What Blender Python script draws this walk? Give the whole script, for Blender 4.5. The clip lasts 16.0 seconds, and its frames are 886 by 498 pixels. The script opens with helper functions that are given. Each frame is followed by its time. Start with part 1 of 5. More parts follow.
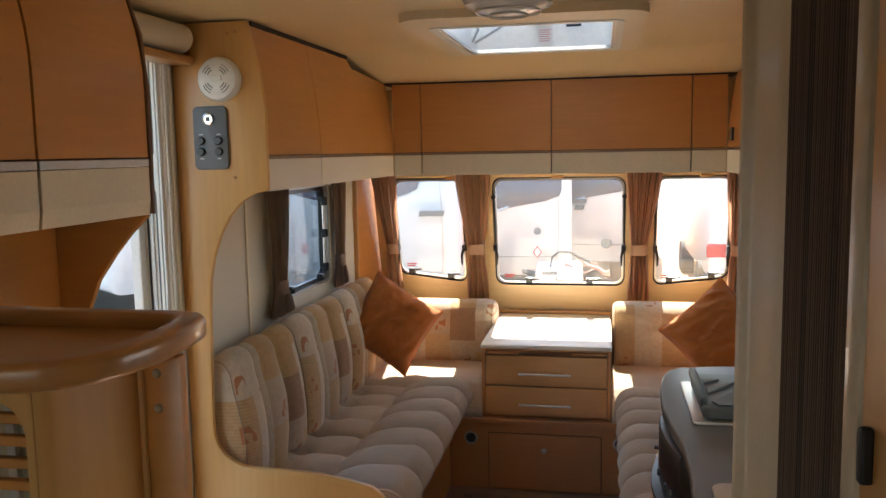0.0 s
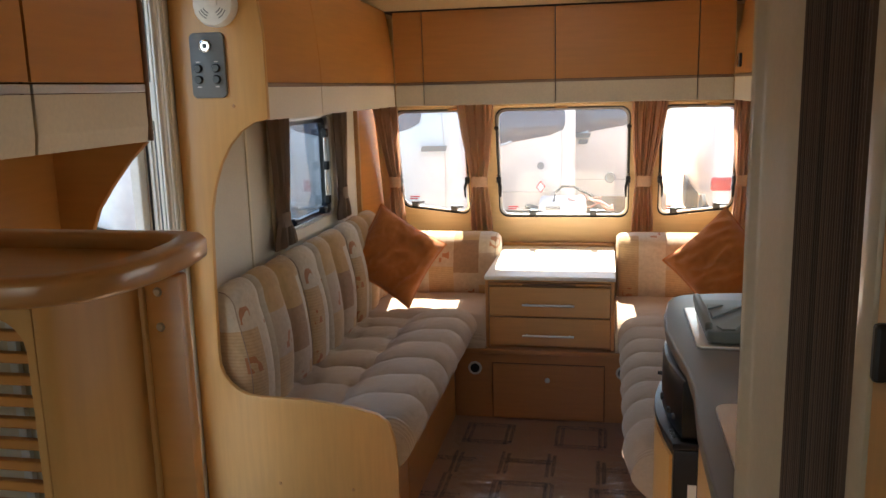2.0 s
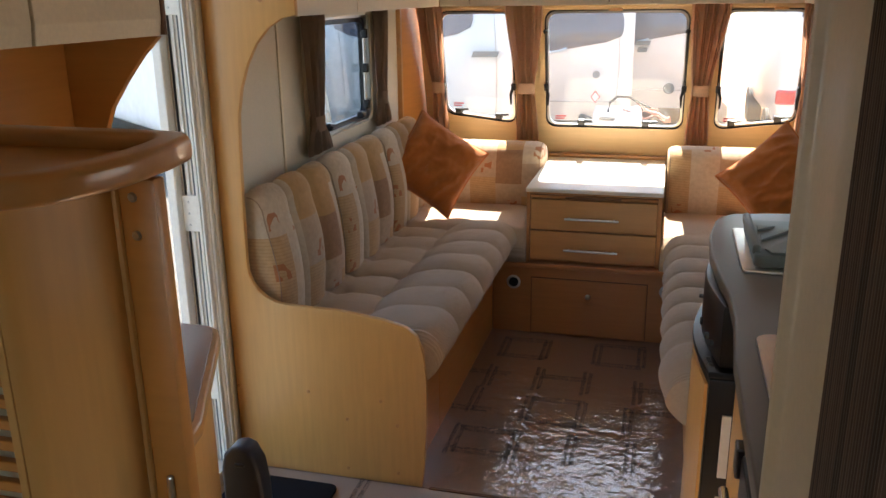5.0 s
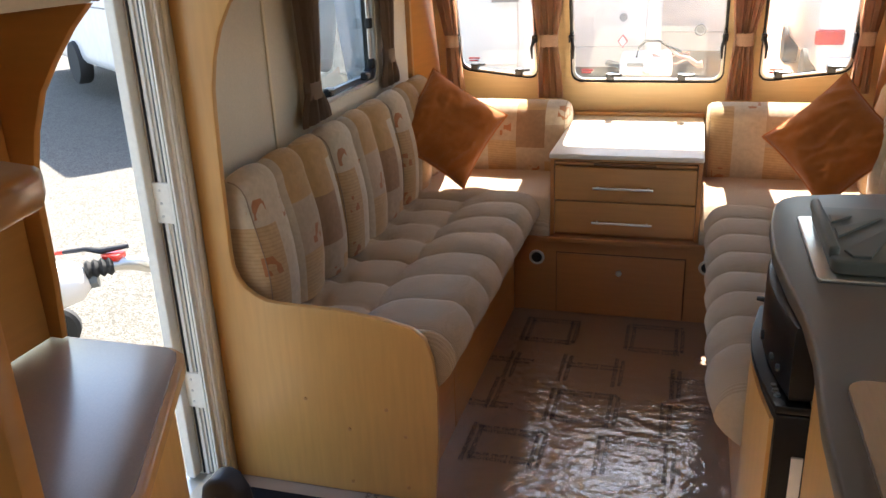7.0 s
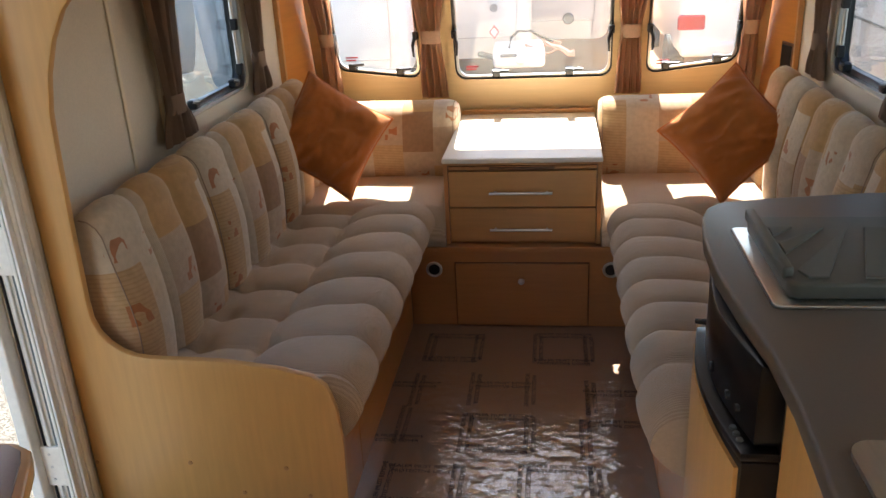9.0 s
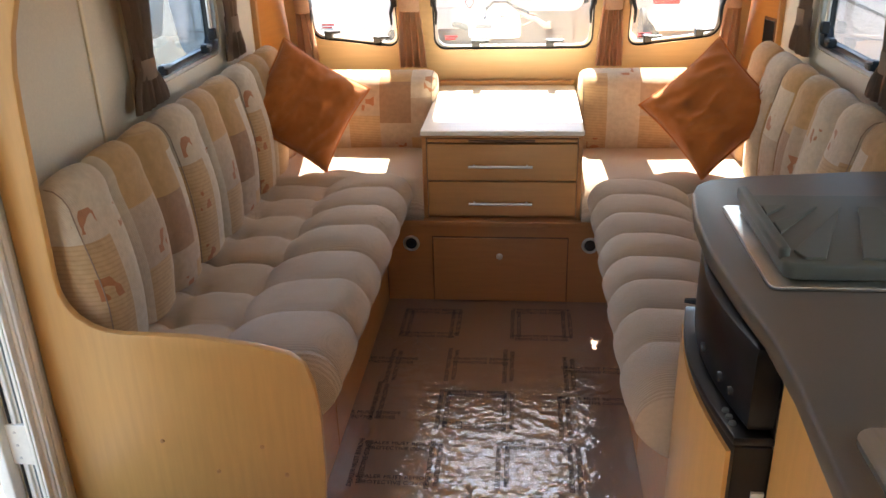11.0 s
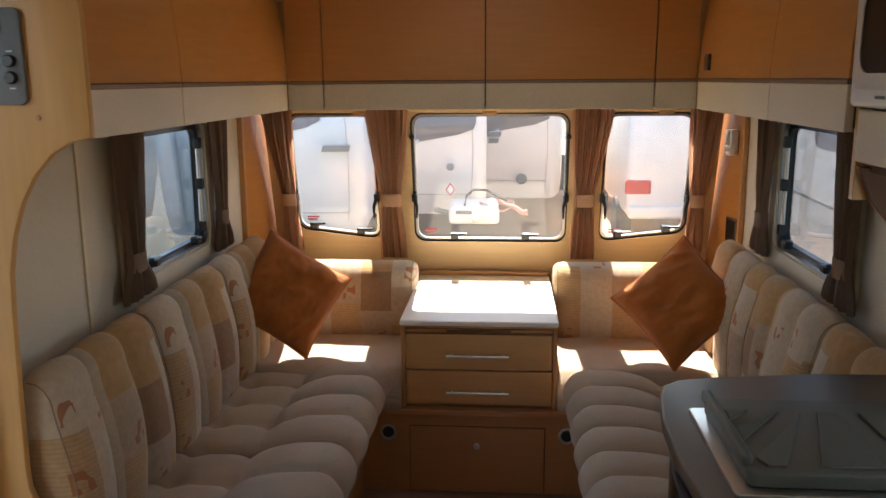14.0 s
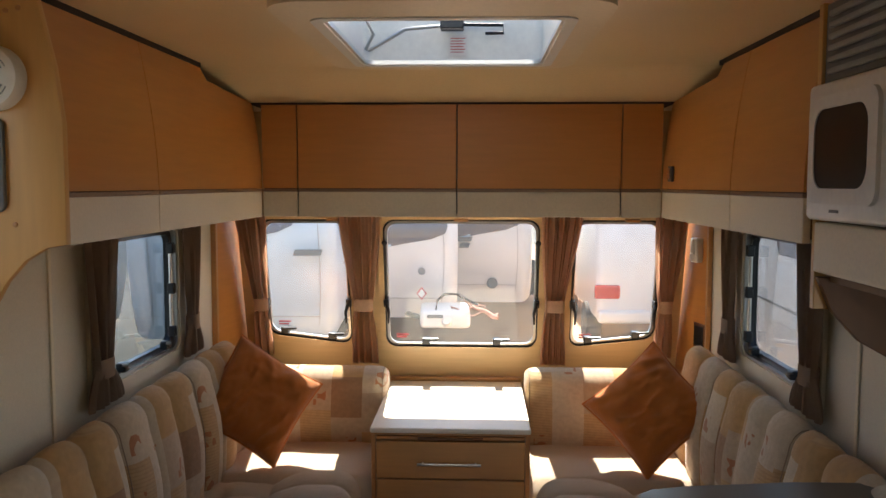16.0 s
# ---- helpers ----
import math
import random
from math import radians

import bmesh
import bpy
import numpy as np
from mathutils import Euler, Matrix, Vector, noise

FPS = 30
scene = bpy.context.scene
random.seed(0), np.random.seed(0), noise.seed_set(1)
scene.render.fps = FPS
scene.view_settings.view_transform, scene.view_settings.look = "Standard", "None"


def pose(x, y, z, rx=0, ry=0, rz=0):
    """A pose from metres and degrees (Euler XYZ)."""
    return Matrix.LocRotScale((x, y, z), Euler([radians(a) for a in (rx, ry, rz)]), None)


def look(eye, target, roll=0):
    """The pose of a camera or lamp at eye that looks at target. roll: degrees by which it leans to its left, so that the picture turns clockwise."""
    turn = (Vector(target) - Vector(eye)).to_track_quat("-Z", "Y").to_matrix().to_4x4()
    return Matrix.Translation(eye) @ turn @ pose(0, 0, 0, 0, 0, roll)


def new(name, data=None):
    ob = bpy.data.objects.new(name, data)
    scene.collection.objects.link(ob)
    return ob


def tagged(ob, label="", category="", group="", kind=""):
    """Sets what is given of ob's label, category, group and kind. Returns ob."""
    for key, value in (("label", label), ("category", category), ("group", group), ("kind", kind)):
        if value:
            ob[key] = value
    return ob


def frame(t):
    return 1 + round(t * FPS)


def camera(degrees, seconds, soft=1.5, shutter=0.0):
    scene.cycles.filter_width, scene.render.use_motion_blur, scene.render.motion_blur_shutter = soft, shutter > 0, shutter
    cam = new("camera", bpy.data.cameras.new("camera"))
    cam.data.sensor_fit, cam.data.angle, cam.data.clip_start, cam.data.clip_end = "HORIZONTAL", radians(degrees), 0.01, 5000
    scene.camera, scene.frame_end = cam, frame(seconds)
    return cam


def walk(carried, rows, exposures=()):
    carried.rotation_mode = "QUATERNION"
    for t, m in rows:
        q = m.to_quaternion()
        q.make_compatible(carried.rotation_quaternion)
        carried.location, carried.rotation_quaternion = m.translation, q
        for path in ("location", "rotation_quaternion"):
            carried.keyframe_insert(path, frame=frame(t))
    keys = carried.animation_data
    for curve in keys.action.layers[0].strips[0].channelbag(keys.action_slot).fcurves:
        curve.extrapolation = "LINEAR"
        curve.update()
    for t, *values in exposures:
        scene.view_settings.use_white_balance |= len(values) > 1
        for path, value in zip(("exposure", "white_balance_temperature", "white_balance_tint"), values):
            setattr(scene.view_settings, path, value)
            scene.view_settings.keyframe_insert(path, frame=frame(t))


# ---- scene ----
cam = camera(56.0, 16.0)
PATH = [
    (0, (0.636, 0.284, 1.545), (0.259, 2.234, 1.314), -1.0),
    (0.5, (0.64, 0.275, 1.543), (0.275, 2.235, 1.389), -0.9),
    (1, (0.665, 0.276, 1.552), (0.292, 2.233, 1.381), -0.9),
    (1.5, (0.64, 0.291, 1.539), (0.278, 2.24, 1.273), -1.1),
    (2, (0.632, 0.299, 1.515), (0.249, 2.225, 1.137), -1.5),
    (2.5, (0.621, 0.316, 1.505), (0.246, 2.223, 1.034), -1.7),
    (3, (0.611, 0.31, 1.486), (0.237, 2.214, 0.999), -1.7),
    (3.5, (0.599, 0.329, 1.506), (0.225, 2.219, 0.97), -1.7),
    (4, (0.6, 0.337, 1.493), (0.219, 2.22, 0.934), -1.7),
    (4.5, (0.622, 0.368, 1.494), (0.188, 2.245, 0.957), -0.9),
    (5, (0.662, 0.419, 1.492), (0.166, 2.265, 0.906), -0.8),
    (5.2, (0.682, 0.426, 1.485), (0.135, 2.243, 0.854), -1.1),
    (7.3, (0.607, 0.8, 1.5), (0.056, 2.589, 0.795), -2.6),
    (7.5, (0.618, 0.808, 1.497), (0.039, 2.588, 0.793), -2.0),
    (8, (0.621, 0.888, 1.491), (0.013, 2.642, 0.745), -1.9),
    (8.5, (0.557, 0.967, 1.504), (0.148, 2.796, 0.807), -2.1),
    (9, (0.504, 1.013, 1.495), (0.239, 2.854, 0.76), -3.0),
    (9.5, (0.484, 1.033, 1.479), (0.315, 2.854, 0.67), -2.0),
    (12, (0.468, 1.065, 1.494), (0.262, 2.902, 0.731), -1.3),
    (12.5, (0.48, 1.063, 1.512), (0.298, 2.943, 0.852), -1.1),
    (13, (0.476, 1.038, 1.527), (0.3, 2.95, 0.966), -0.7),
    (13.5, (0.483, 1.025, 1.536), (0.321, 2.959, 1.054), -0.4),
    (14, (0.483, 1.01, 1.55), (0.332, 2.964, 1.15), -0.4),
    (14.5, (0.477, 1.002, 1.549), (0.304, 2.967, 1.218), -0.1),
    (15, (0.483, 1.001, 1.549), (0.332, 2.979, 1.294), 0.6),
    (15.5, (0.48, 0.993, 1.558), (0.367, 2.979, 1.354), 0.2),
    (16, (0.481, 0.987, 1.562), (0.398, 2.979, 1.407), 0.1),
]
walk(cam, [(t, look(eye, target, roll)) for t, eye, target, roll in PATH],
     exposures=[(0.0, 2.47), (5.0, 2.5), (8.0, 2.58), (9.0, 2.5), (9.5, 2.66), (12.0, 3.1), (12.5, 2.84), (13.5, 2.27), (14.5, 2.0), (16.0, 1.95)])

# ---- light ----
world = bpy.data.worlds.new("sky")
scene.world = world
world.use_nodes = True
sky = world.node_tree.nodes.new("ShaderNodeTexSky")
sky.sky_type, sky.sun_disc = "NISHITA", False
sky.sun_elevation, sky.sun_rotation = radians(55), radians(-4)
world.node_tree.links.new(sky.outputs[0], world.node_tree.nodes["Background"].inputs[0])
world.node_tree.nodes["Background"].inputs[1].default_value = 0.12
sun = new("sun", bpy.data.lights.new("sun", "SUN"))
sun.data.energy, sun.data.angle, sun.data.color = 5.0, radians(0.5), (1.0, 0.94, 0.86)
# the sun stands ahead of the front windows
sun.matrix_world = look((-0.3, 7.9, 10.0), (0.2, 0.9, 0.0))


def fill_lamp(eye, target, w, h, watts):
    """An added fill lamp, set in an assumed window opening that stays out of view."""
    lamp = new("window_daylight", bpy.data.lights.new("window_daylight", "AREA"))
    lamp.data.shape, lamp.data.size, lamp.data.size_y, lamp.data.energy = "RECTANGLE", w, h, watts
    lamp.data.color = (1.0, 0.97, 0.93)
    lamp.matrix_world = look(eye, target)


# fill added at an assumed rear window and an assumed kitchen window
fill_lamp((0.1, -1.19, 1.25), (0.1, 1.0, 1.0), 1.2, 0.6, 0.10)
fill_lamp((1.43, 2.0, 1.16), (0.0, 2.0, 0.9), 0.9, 0.28, 0.22)


# ---- materials ----
def mat(name, base, rough=0.5, metal=0.0, grain=None, bump=0.0, scale=40.0, spec=0.5, coat=0.0):
    """A principled material whose colour wanders at two scales, with a fine relief."""
    m = bpy.data.materials.new(name)
    m.use_nodes = True
    n, l = m.node_tree.nodes, m.node_tree.links
    p = n["Principled BSDF"]
    p.inputs["Roughness"].default_value, p.inputs["Metallic"].default_value = rough, metal
    p.inputs["Specular IOR Level"].default_value = spec
    p.inputs["Coat Weight"].default_value = coat
    p.inputs["Coat Roughness"].default_value = 0.15
    co = n.new("ShaderNodeTexCoord")
    fine, wide = n.new("ShaderNodeTexNoise"), n.new("ShaderNodeTexNoise")
    fine.inputs["Scale"].default_value, fine.inputs["Detail"].default_value = scale, 6
    wide.inputs["Scale"].default_value, wide.inputs["Detail"].default_value = 2.3, 3
    stretch = n.new("ShaderNodeMapping")
    stretch.inputs["Scale"].default_value = grain or (1, 1, 1)
    l.new(co.outputs["Object"], stretch.inputs[0])
    l.new(stretch.outputs[0], fine.inputs[0])
    l.new(co.outputs["Object"], wide.inputs[0])
    add = n.new("ShaderNodeMath")
    add.operation = "ADD"
    l.new(fine.outputs[0], add.inputs[0])
    l.new(wide.outputs[0], add.inputs[1])
    ramp = n.new("ShaderNodeMapRange")
    ramp.inputs[1].default_value, ramp.inputs[2].default_value = 0.7, 1.3
    l.new(add.outputs[0], ramp.inputs[0])
    mix = n.new("ShaderNodeMix")
    mix.data_type = "RGBA"
    vary = 0.075 if grain else 0.06
    mix.inputs[6].default_value = (*[c * (1 - vary) for c in base], 1)
    mix.inputs[7].default_value = (*[min(1, c * (1 + vary)) for c in base], 1)
    l.new(ramp.outputs[0], mix.inputs[0])
    l.new(mix.outputs[2], p.inputs["Base Color"])
    if bump:
        b = n.new("ShaderNodeBump")
        b.inputs["Strength"].default_value, b.inputs["Distance"].default_value = bump, 0.002
        l.new(fine.outputs[0], b.inputs["Height"])
        l.new(b.outputs[0], p.inputs["Normal"])
    return m


def fabric(name, a, b, scale, bump=0.5):
    """A woven cloth: two thread colours crossing in fine diagonal ribs."""
    m = mat(name, a, 0.95, scale=scale, spec=0.15)
    n, l = m.node_tree.nodes, m.node_tree.links
    p = n["Principled BSDF"]
    p.inputs["Sheen Weight"].default_value = 0.25
    co = n.new("ShaderNodeTexCoord")
    w1, w2 = n.new("ShaderNodeTexWave"), n.new("ShaderNodeTexWave")
    for w, d, k in ((w1, "DIAGONAL", 1.0), (w2, "Y", 0.7)):
        w.bands_direction = d
        w.inputs["Scale"].default_value = scale * k
        w.inputs["Distortion"].default_value = 1.5
        w.inputs["Detail"].default_value = 1.5
        l.new(co.outputs["Object"], w.inputs[0])
    mul = n.new("ShaderNodeMath")
    mul.operation = "MULTIPLY"
    l.new(w1.outputs[1], mul.inputs[0])
    l.new(w2.outputs[1], mul.inputs[1])
    mix = n.new("ShaderNodeMix")
    mix.data_type = "RGBA"
    old = p.inputs["Base Color"].links[0].from_socket
    l.new(mul.outputs[0], mix.inputs[0])
    l.new(old, mix.inputs[6])
    mix.inputs[7].default_value = (*b, 1)
    l.new(mix.outputs[2], p.inputs["Base Color"])
    bp = n.new("ShaderNodeBump")
    bp.inputs["Strength"].default_value, bp.inputs["Distance"].default_value = bump, 0.0015
    l.new(mul.outputs[0], bp.inputs["Height"])
    l.new(bp.outputs[0], p.inputs["Normal"])
    return m


def patchwork(name, axis):
    """Printed upholstery: blocks of cream, tan and brown with stripes and little rust-coloured figures."""
    m = fabric(name, (0.5, 0.4, 0.3), (0.55, 0.45, 0.34), 95, 0.3)
    n, l = m.node_tree.nodes, m.node_tree.links
    p = n["Principled BSDF"]
    co = n.new("ShaderNodeTexCoord")
    sep = n.new("ShaderNodeSeparateXYZ")
    l.new(co.outputs["Object"], sep.inputs[0])

    def op(kind, a, b=None):
        q = n.new("ShaderNodeMath")
        q.operation = kind
        for i, v in enumerate((a, b)):
            if v is None:
                continue
            if isinstance(v, (int, float)):
                q.inputs[i].default_value = v
            else:
                l.new(v, q.inputs[i])
        return q.outputs[0]

    u = sep.outputs[axis]
    v = sep.outputs[2]
    u = op("ADD", u, 0.065)
    col = op("FLOOR", op("DIVIDE", u, 0.128))
    colrnd = n.new("ShaderNodeTexWhiteNoise")
    colrnd.noise_dimensions = "1D"
    l.new(col, colrnd.inputs["W"])
    shift = op("MULTIPLY", colrnd.outputs[0], 0.3)
    row = op("FLOOR", op("DIVIDE", op("ADD", v, shift), 0.16))
    key = n.new("ShaderNodeCombineXYZ")
    l.new(col, key.inputs[0])
    l.new(row, key.inputs[1])
    key.inputs[2].default_value = 11.0
    rnd = n.new("ShaderNodeTexWhiteNoise")
    l.new(key.outputs[0], rnd.inputs[0])
    ramp = n.new("ShaderNodeValToRGB")
    ramp.color_ramp.interpolation = "CONSTANT"
    e = ramp.color_ramp.elements
    e[0].position, e[0].color = 0.0, (0.52, 0.39, 0.265, 1)
    e[1].position, e[1].color = 0.18, (0.53, 0.33, 0.145, 1)
    for pos, c in ((0.38, (0.62, 0.51, 0.365)), (0.60, (0.36, 0.215, 0.12)), (0.72, (0.56, 0.375, 0.19))):
        x = e.new(pos)
        x.color = (*c, 1)
    l.new(rnd.outputs[0], ramp.inputs[0])
    # fine horizontal lines on some of the blocks
    lines = op("GREATER_THAN", op("SINE", op("ADD", op("MULTIPLY", v, 560.0), op("MULTIPLY", u, 35.0))), 0.45)
    some = op("GREATER_THAN", rnd.outputs[0], 0.76)
    tint = n.new("ShaderNodeMix")
    tint.data_type = "RGBA"
    l.new(op("MULTIPLY", op("MULTIPLY", lines, some), 0.3), tint.inputs[0])
    l.new(ramp.outputs[0], tint.inputs[6])
    tint.inputs[7].default_value = (0.36, 0.2, 0.1, 1)
    # small rust figures near one corner of a block
    fu = op("FRACT", op("DIVIDE", u, 0.128))
    fv = op("FRACT", op("DIVIDE", op("ADD", v, shift), 0.16))
    du, dv = op("SUBTRACT", fu, 0.62), op("SUBTRACT", fv, 0.3)
    scrawl = n.new("ShaderNodeTexNoise")
    scrawl.inputs["Scale"].default_value, scrawl.inputs["Detail"].default_value = 34, 0
    l.new(co.outputs["Object"], scrawl.inputs[0])
    spot = op("MULTIPLY", op("LESS_THAN", op("ABSOLUTE", du), 0.2), op("LESS_THAN", op("ABSOLUTE", dv), 0.17))
    cut = op("GREATER_THAN", scrawl.outputs[0], 0.55)
    pick = op("LESS_THAN", op("FRACT", op("MULTIPLY", rnd.outputs[0], 7.3)), 0.36)
    fig = n.new("ShaderNodeMix")
    fig.data_type = "RGBA"
    l.new(op("MULTIPLY", op("MULTIPLY", spot, cut), op("MULTIPLY", pick, 0.85)), fig.inputs[0])
    l.new(tint.outputs[2], fig.inputs[6])
    fig.inputs[7].default_value = (0.42, 0.15, 0.055, 1)
    cloud = n.new("ShaderNodeTexNoise")
    cloud.inputs["Scale"].default_value = 55
    l.new(co.outputs["Object"], cloud.inputs[0])
    fade = n.new("ShaderNodeMix")
    fade.data_type, fade.blend_type = "RGBA", "MULTIPLY"
    fade.inputs[0].default_value = 0.34
    l.new(fig.outputs[2], fade.inputs[6])
    l.new(cloud.outputs[0], fade.inputs[7])
    l.new(fade.outputs[2], p.inputs["Base Color"])
    return m


def glass(name, tint, rough=0.0, least=0.04, crinkle=0.0, dust=0.0):
    """A thin tinted pane: clear, with the reflection that a window has."""
    m = bpy.data.materials.new(name)
    m.use_nodes = True
    n, l = m.node_tree.nodes, m.node_tree.links
    n.remove(n["Principled BSDF"])
    clear, shine, mix, lw, pw, mr = (n.new("ShaderNode" + k) for k in ("BsdfTransparent", "BsdfGlossy", "MixShader", "LayerWeight", "Math", "MapRange"))
    clear.inputs[0].default_value = (*tint, 1)
    shine.inputs["Roughness"].default_value = rough
    lw.inputs[0].default_value = 0.5
    pw.operation = "POWER"
    pw.inputs[1].default_value = 4.5
    mr.inputs[3].default_value, mr.inputs[4].default_value = least, 0.9
    l.new(lw.outputs["Facing"], pw.inputs[0])
    l.new(pw.outputs[0], mr.inputs[0])
    l.new(mr.outputs[0], mix.inputs[0])
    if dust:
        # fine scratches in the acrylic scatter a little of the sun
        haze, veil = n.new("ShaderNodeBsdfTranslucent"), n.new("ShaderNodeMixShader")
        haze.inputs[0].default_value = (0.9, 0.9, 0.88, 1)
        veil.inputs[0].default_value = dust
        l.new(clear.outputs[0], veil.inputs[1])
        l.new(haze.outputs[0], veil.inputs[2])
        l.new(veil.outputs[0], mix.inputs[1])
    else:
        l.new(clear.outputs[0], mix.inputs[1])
    l.new(shine.outputs[0], mix.inputs[2])
    if crinkle:
        co, sc, nz, nz2, ad, bp = (n.new("ShaderNode" + k) for k in ("TexCoord", "Mapping", "TexNoise", "TexNoise", "Math", "Bump"))
        sc.inputs["Scale"].default_value = (1.0, 1.9, 1.0)
        nz.inputs["Scale"].default_value, nz.inputs["Detail"].default_value, nz.inputs["Distortion"].default_value = 34, 2, 1.0
        nz2.inputs["Scale"].default_value, nz2.inputs["Detail"].default_value, nz2.inputs["Distortion"].default_value = 105, 1, 0.6
        l.new(co.outputs["Object"], sc.inputs[0])
        for z in (nz, nz2):
            l.new(sc.outputs[0], z.inputs[0])
        l.new(nz.outputs[0], ad.inputs[0])
        l.new(nz2.outputs[0], ad.inputs[1])
        bp.inputs["Strength"].default_value, bp.inputs["Distance"].default_value = crinkle, 0.0006
        l.new(ad.outputs[0], bp.inputs["Height"])
        l.new(bp.outputs[0], shine.inputs["Normal"])
    l.new(mix.outputs[0], n["Material Output"].inputs[0])
    return m


WOOD = mat("maple veneer", (0.63, 0.35, 0.108), 0.38, grain=(1, 1, 0.08), scale=70, bump=0.05, coat=0.15)
WOOD_FLAT = mat("maple veneer long grain", (0.50, 0.25, 0.075), 0.35, grain=(0.08, 1, 1), scale=70, bump=0.05, coat=0.2)
WOOD_DOOR = mat("pear wood doors", (0.57, 0.245, 0.054), 0.36, grain=(0.08, 0.08, 1), scale=60, bump=0.04, coat=0.15)
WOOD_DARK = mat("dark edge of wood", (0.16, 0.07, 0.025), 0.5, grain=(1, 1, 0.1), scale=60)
# near-black colour that stands in for the shadow above the lockers
SHADOW_GAP = mat("near-black painted shadow gap", (0.03, 0.017, 0.01), 0.7, scale=60)
WOOD_RIM = mat("solid beech rim", (0.50, 0.25, 0.085), 0.28, grain=(0.1, 1, 1), scale=60, coat=0.4)
WOOD_DRAWER = mat("honey maple veneer", (0.54, 0.265, 0.085), 0.34, grain=(0.08, 1, 1), scale=70, bump=0.05, coat=0.2)
WOOD_CHEST = mat("reddish maple veneer", (0.45, 0.2, 0.066), 0.36, grain=(0.08, 1, 1), scale=70, bump=0.05, coat=0.15)
CREAM = mat("cream wall board", (0.66, 0.60, 0.48), 0.6, scale=180, bump=0.08)
CREAM_DOOR = mat("ivory laminate", (0.72, 0.63, 0.46), 0.45, scale=120, bump=0.02)
CEIL = mat("ceiling board", (0.74, 0.555, 0.295), 0.28, scale=150, bump=0.05)
ROOF_FRAME = mat("cream moulded roof frame", (0.76, 0.62, 0.40), 0.35, scale=90)
BRONZE = mat("bronze edge strip", (0.30, 0.2, 0.13), 0.4, 0.4, scale=90)
ALU = mat("brushed aluminium", (0.62, 0.62, 0.6), 0.32, 1.0, grain=(0.1, 1, 1), scale=200)
CHROME = mat("chrome", (0.8, 0.8, 0.8), 0.12, 1.0)
STEEL = mat("stainless steel", (0.62, 0.61, 0.58), 0.28, 1.0, grain=(1, 0.1, 1), scale=150)
CREAM_ALU = mat("cream painted metal", (0.50, 0.425, 0.28), 0.42, scale=90, coat=0.3)
JAMB = mat("cream gloss frame paint", (0.82, 0.79, 0.70), 0.3, scale=90, coat=0.4)
WHITE = mat("white plastic", (0.78, 0.76, 0.7), 0.35, scale=60)
BLACK = mat("black plastic", (0.012, 0.012, 0.013), 0.3, scale=60)
GLOSS_BLACK = mat("glossy black panel", (0.008, 0.008, 0.009), 0.3, scale=30, spec=0.3)
NAVY = mat("blue-black moulded plastic", (0.02, 0.024, 0.034), 0.45, scale=60)
RUBBER = mat("rubber", (0.02, 0.02, 0.02), 0.8, scale=90, bump=0.2)
GREY = mat("grey plastic", (0.15, 0.16, 0.155), 0.42, scale=90)
LID = mat("grey-green enamel lid", (0.085, 0.088, 0.068), 0.48, scale=60)
WORKTOP = mat("grey worktop laminate", (0.105, 0.086, 0.063), 0.42, scale=400, bump=0.05)
TABLETOP = mat("grey-brown laminate", (0.30, 0.235, 0.205), 0.24, scale=300, bump=0.02)
CHESTTOP = mat("pale chest top laminate", (0.74, 0.67, 0.55), 0.35, scale=250, bump=0.02)
SEAT = fabric("oatmeal seat cloth", (0.57, 0.452, 0.325), (0.36, 0.27, 0.18), 112, 0.9)
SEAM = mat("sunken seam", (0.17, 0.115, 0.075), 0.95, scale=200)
PIPING = mat("seam piping", (0.28, 0.2, 0.14), 0.9, scale=200)
BACK_Y = patchwork("patchwork upholstery", 1)
BACK_X = patchwork("patchwork upholstery across", 0)
RUST = fabric("rust cushion cloth", (0.52, 0.17, 0.032), (0.32, 0.088, 0.015), 120, 0.9)
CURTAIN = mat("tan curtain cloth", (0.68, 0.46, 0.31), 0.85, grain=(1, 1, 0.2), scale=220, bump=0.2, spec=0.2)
# darker copy of the front cloth; the side walls' shade is in its colour
CURTAIN_SHADED = mat("tan curtain cloth in shaded tone", (0.39, 0.285, 0.21), 0.85, grain=(1, 1, 0.2), scale=220, bump=0.2, spec=0.2)
for cloth in (CURTAIN, CURTAIN_SHADED):
    # daylight glows through the thin cloth
    nn, ll = cloth.node_tree.nodes, cloth.node_tree.links
    pb = nn["Principled BSDF"]
    thin, both = nn.new("ShaderNodeBsdfTranslucent"), nn.new("ShaderNodeMixShader")
    both.inputs[0].default_value = 0.5
    ll.new(pb.inputs["Base Color"].links[0].from_socket, thin.inputs[0])
    ll.new(pb.outputs[0], both.inputs[1])
    ll.new(thin.outputs[0], both.inputs[2])
    ll.new(both.outputs[0], nn["Material Output"].inputs[0])
CARPET = mat("brown carpet", (0.40, 0.285, 0.215), 0.95, scale=350, bump=0.4, spec=0.1)
MAT_BLACK = mat("black mat", (0.015, 0.016, 0.02), 0.95, scale=500, bump=0.8, spec=0.2)
INK = mat("printed ink", (0.05, 0.035, 0.035), 0.5, scale=90)
PLEAT = mat("brown pleated screen", (0.085, 0.05, 0.032), 0.75, grain=(1, 1, 0.1), scale=160, bump=0.1)
# a tone per pleat paints in the fold shading that diffuse light loses
nn, ll = PLEAT.node_tree.nodes, PLEAT.node_tree.links
info, fold_tone = nn.new("ShaderNodeObjectInfo"), nn.new("ShaderNodeMix")
fold_tone.data_type = "RGBA"
fold_tone.inputs[6].default_value, fold_tone.inputs[7].default_value = (0.05, 0.028, 0.017, 1), (0.14, 0.085, 0.055, 1)
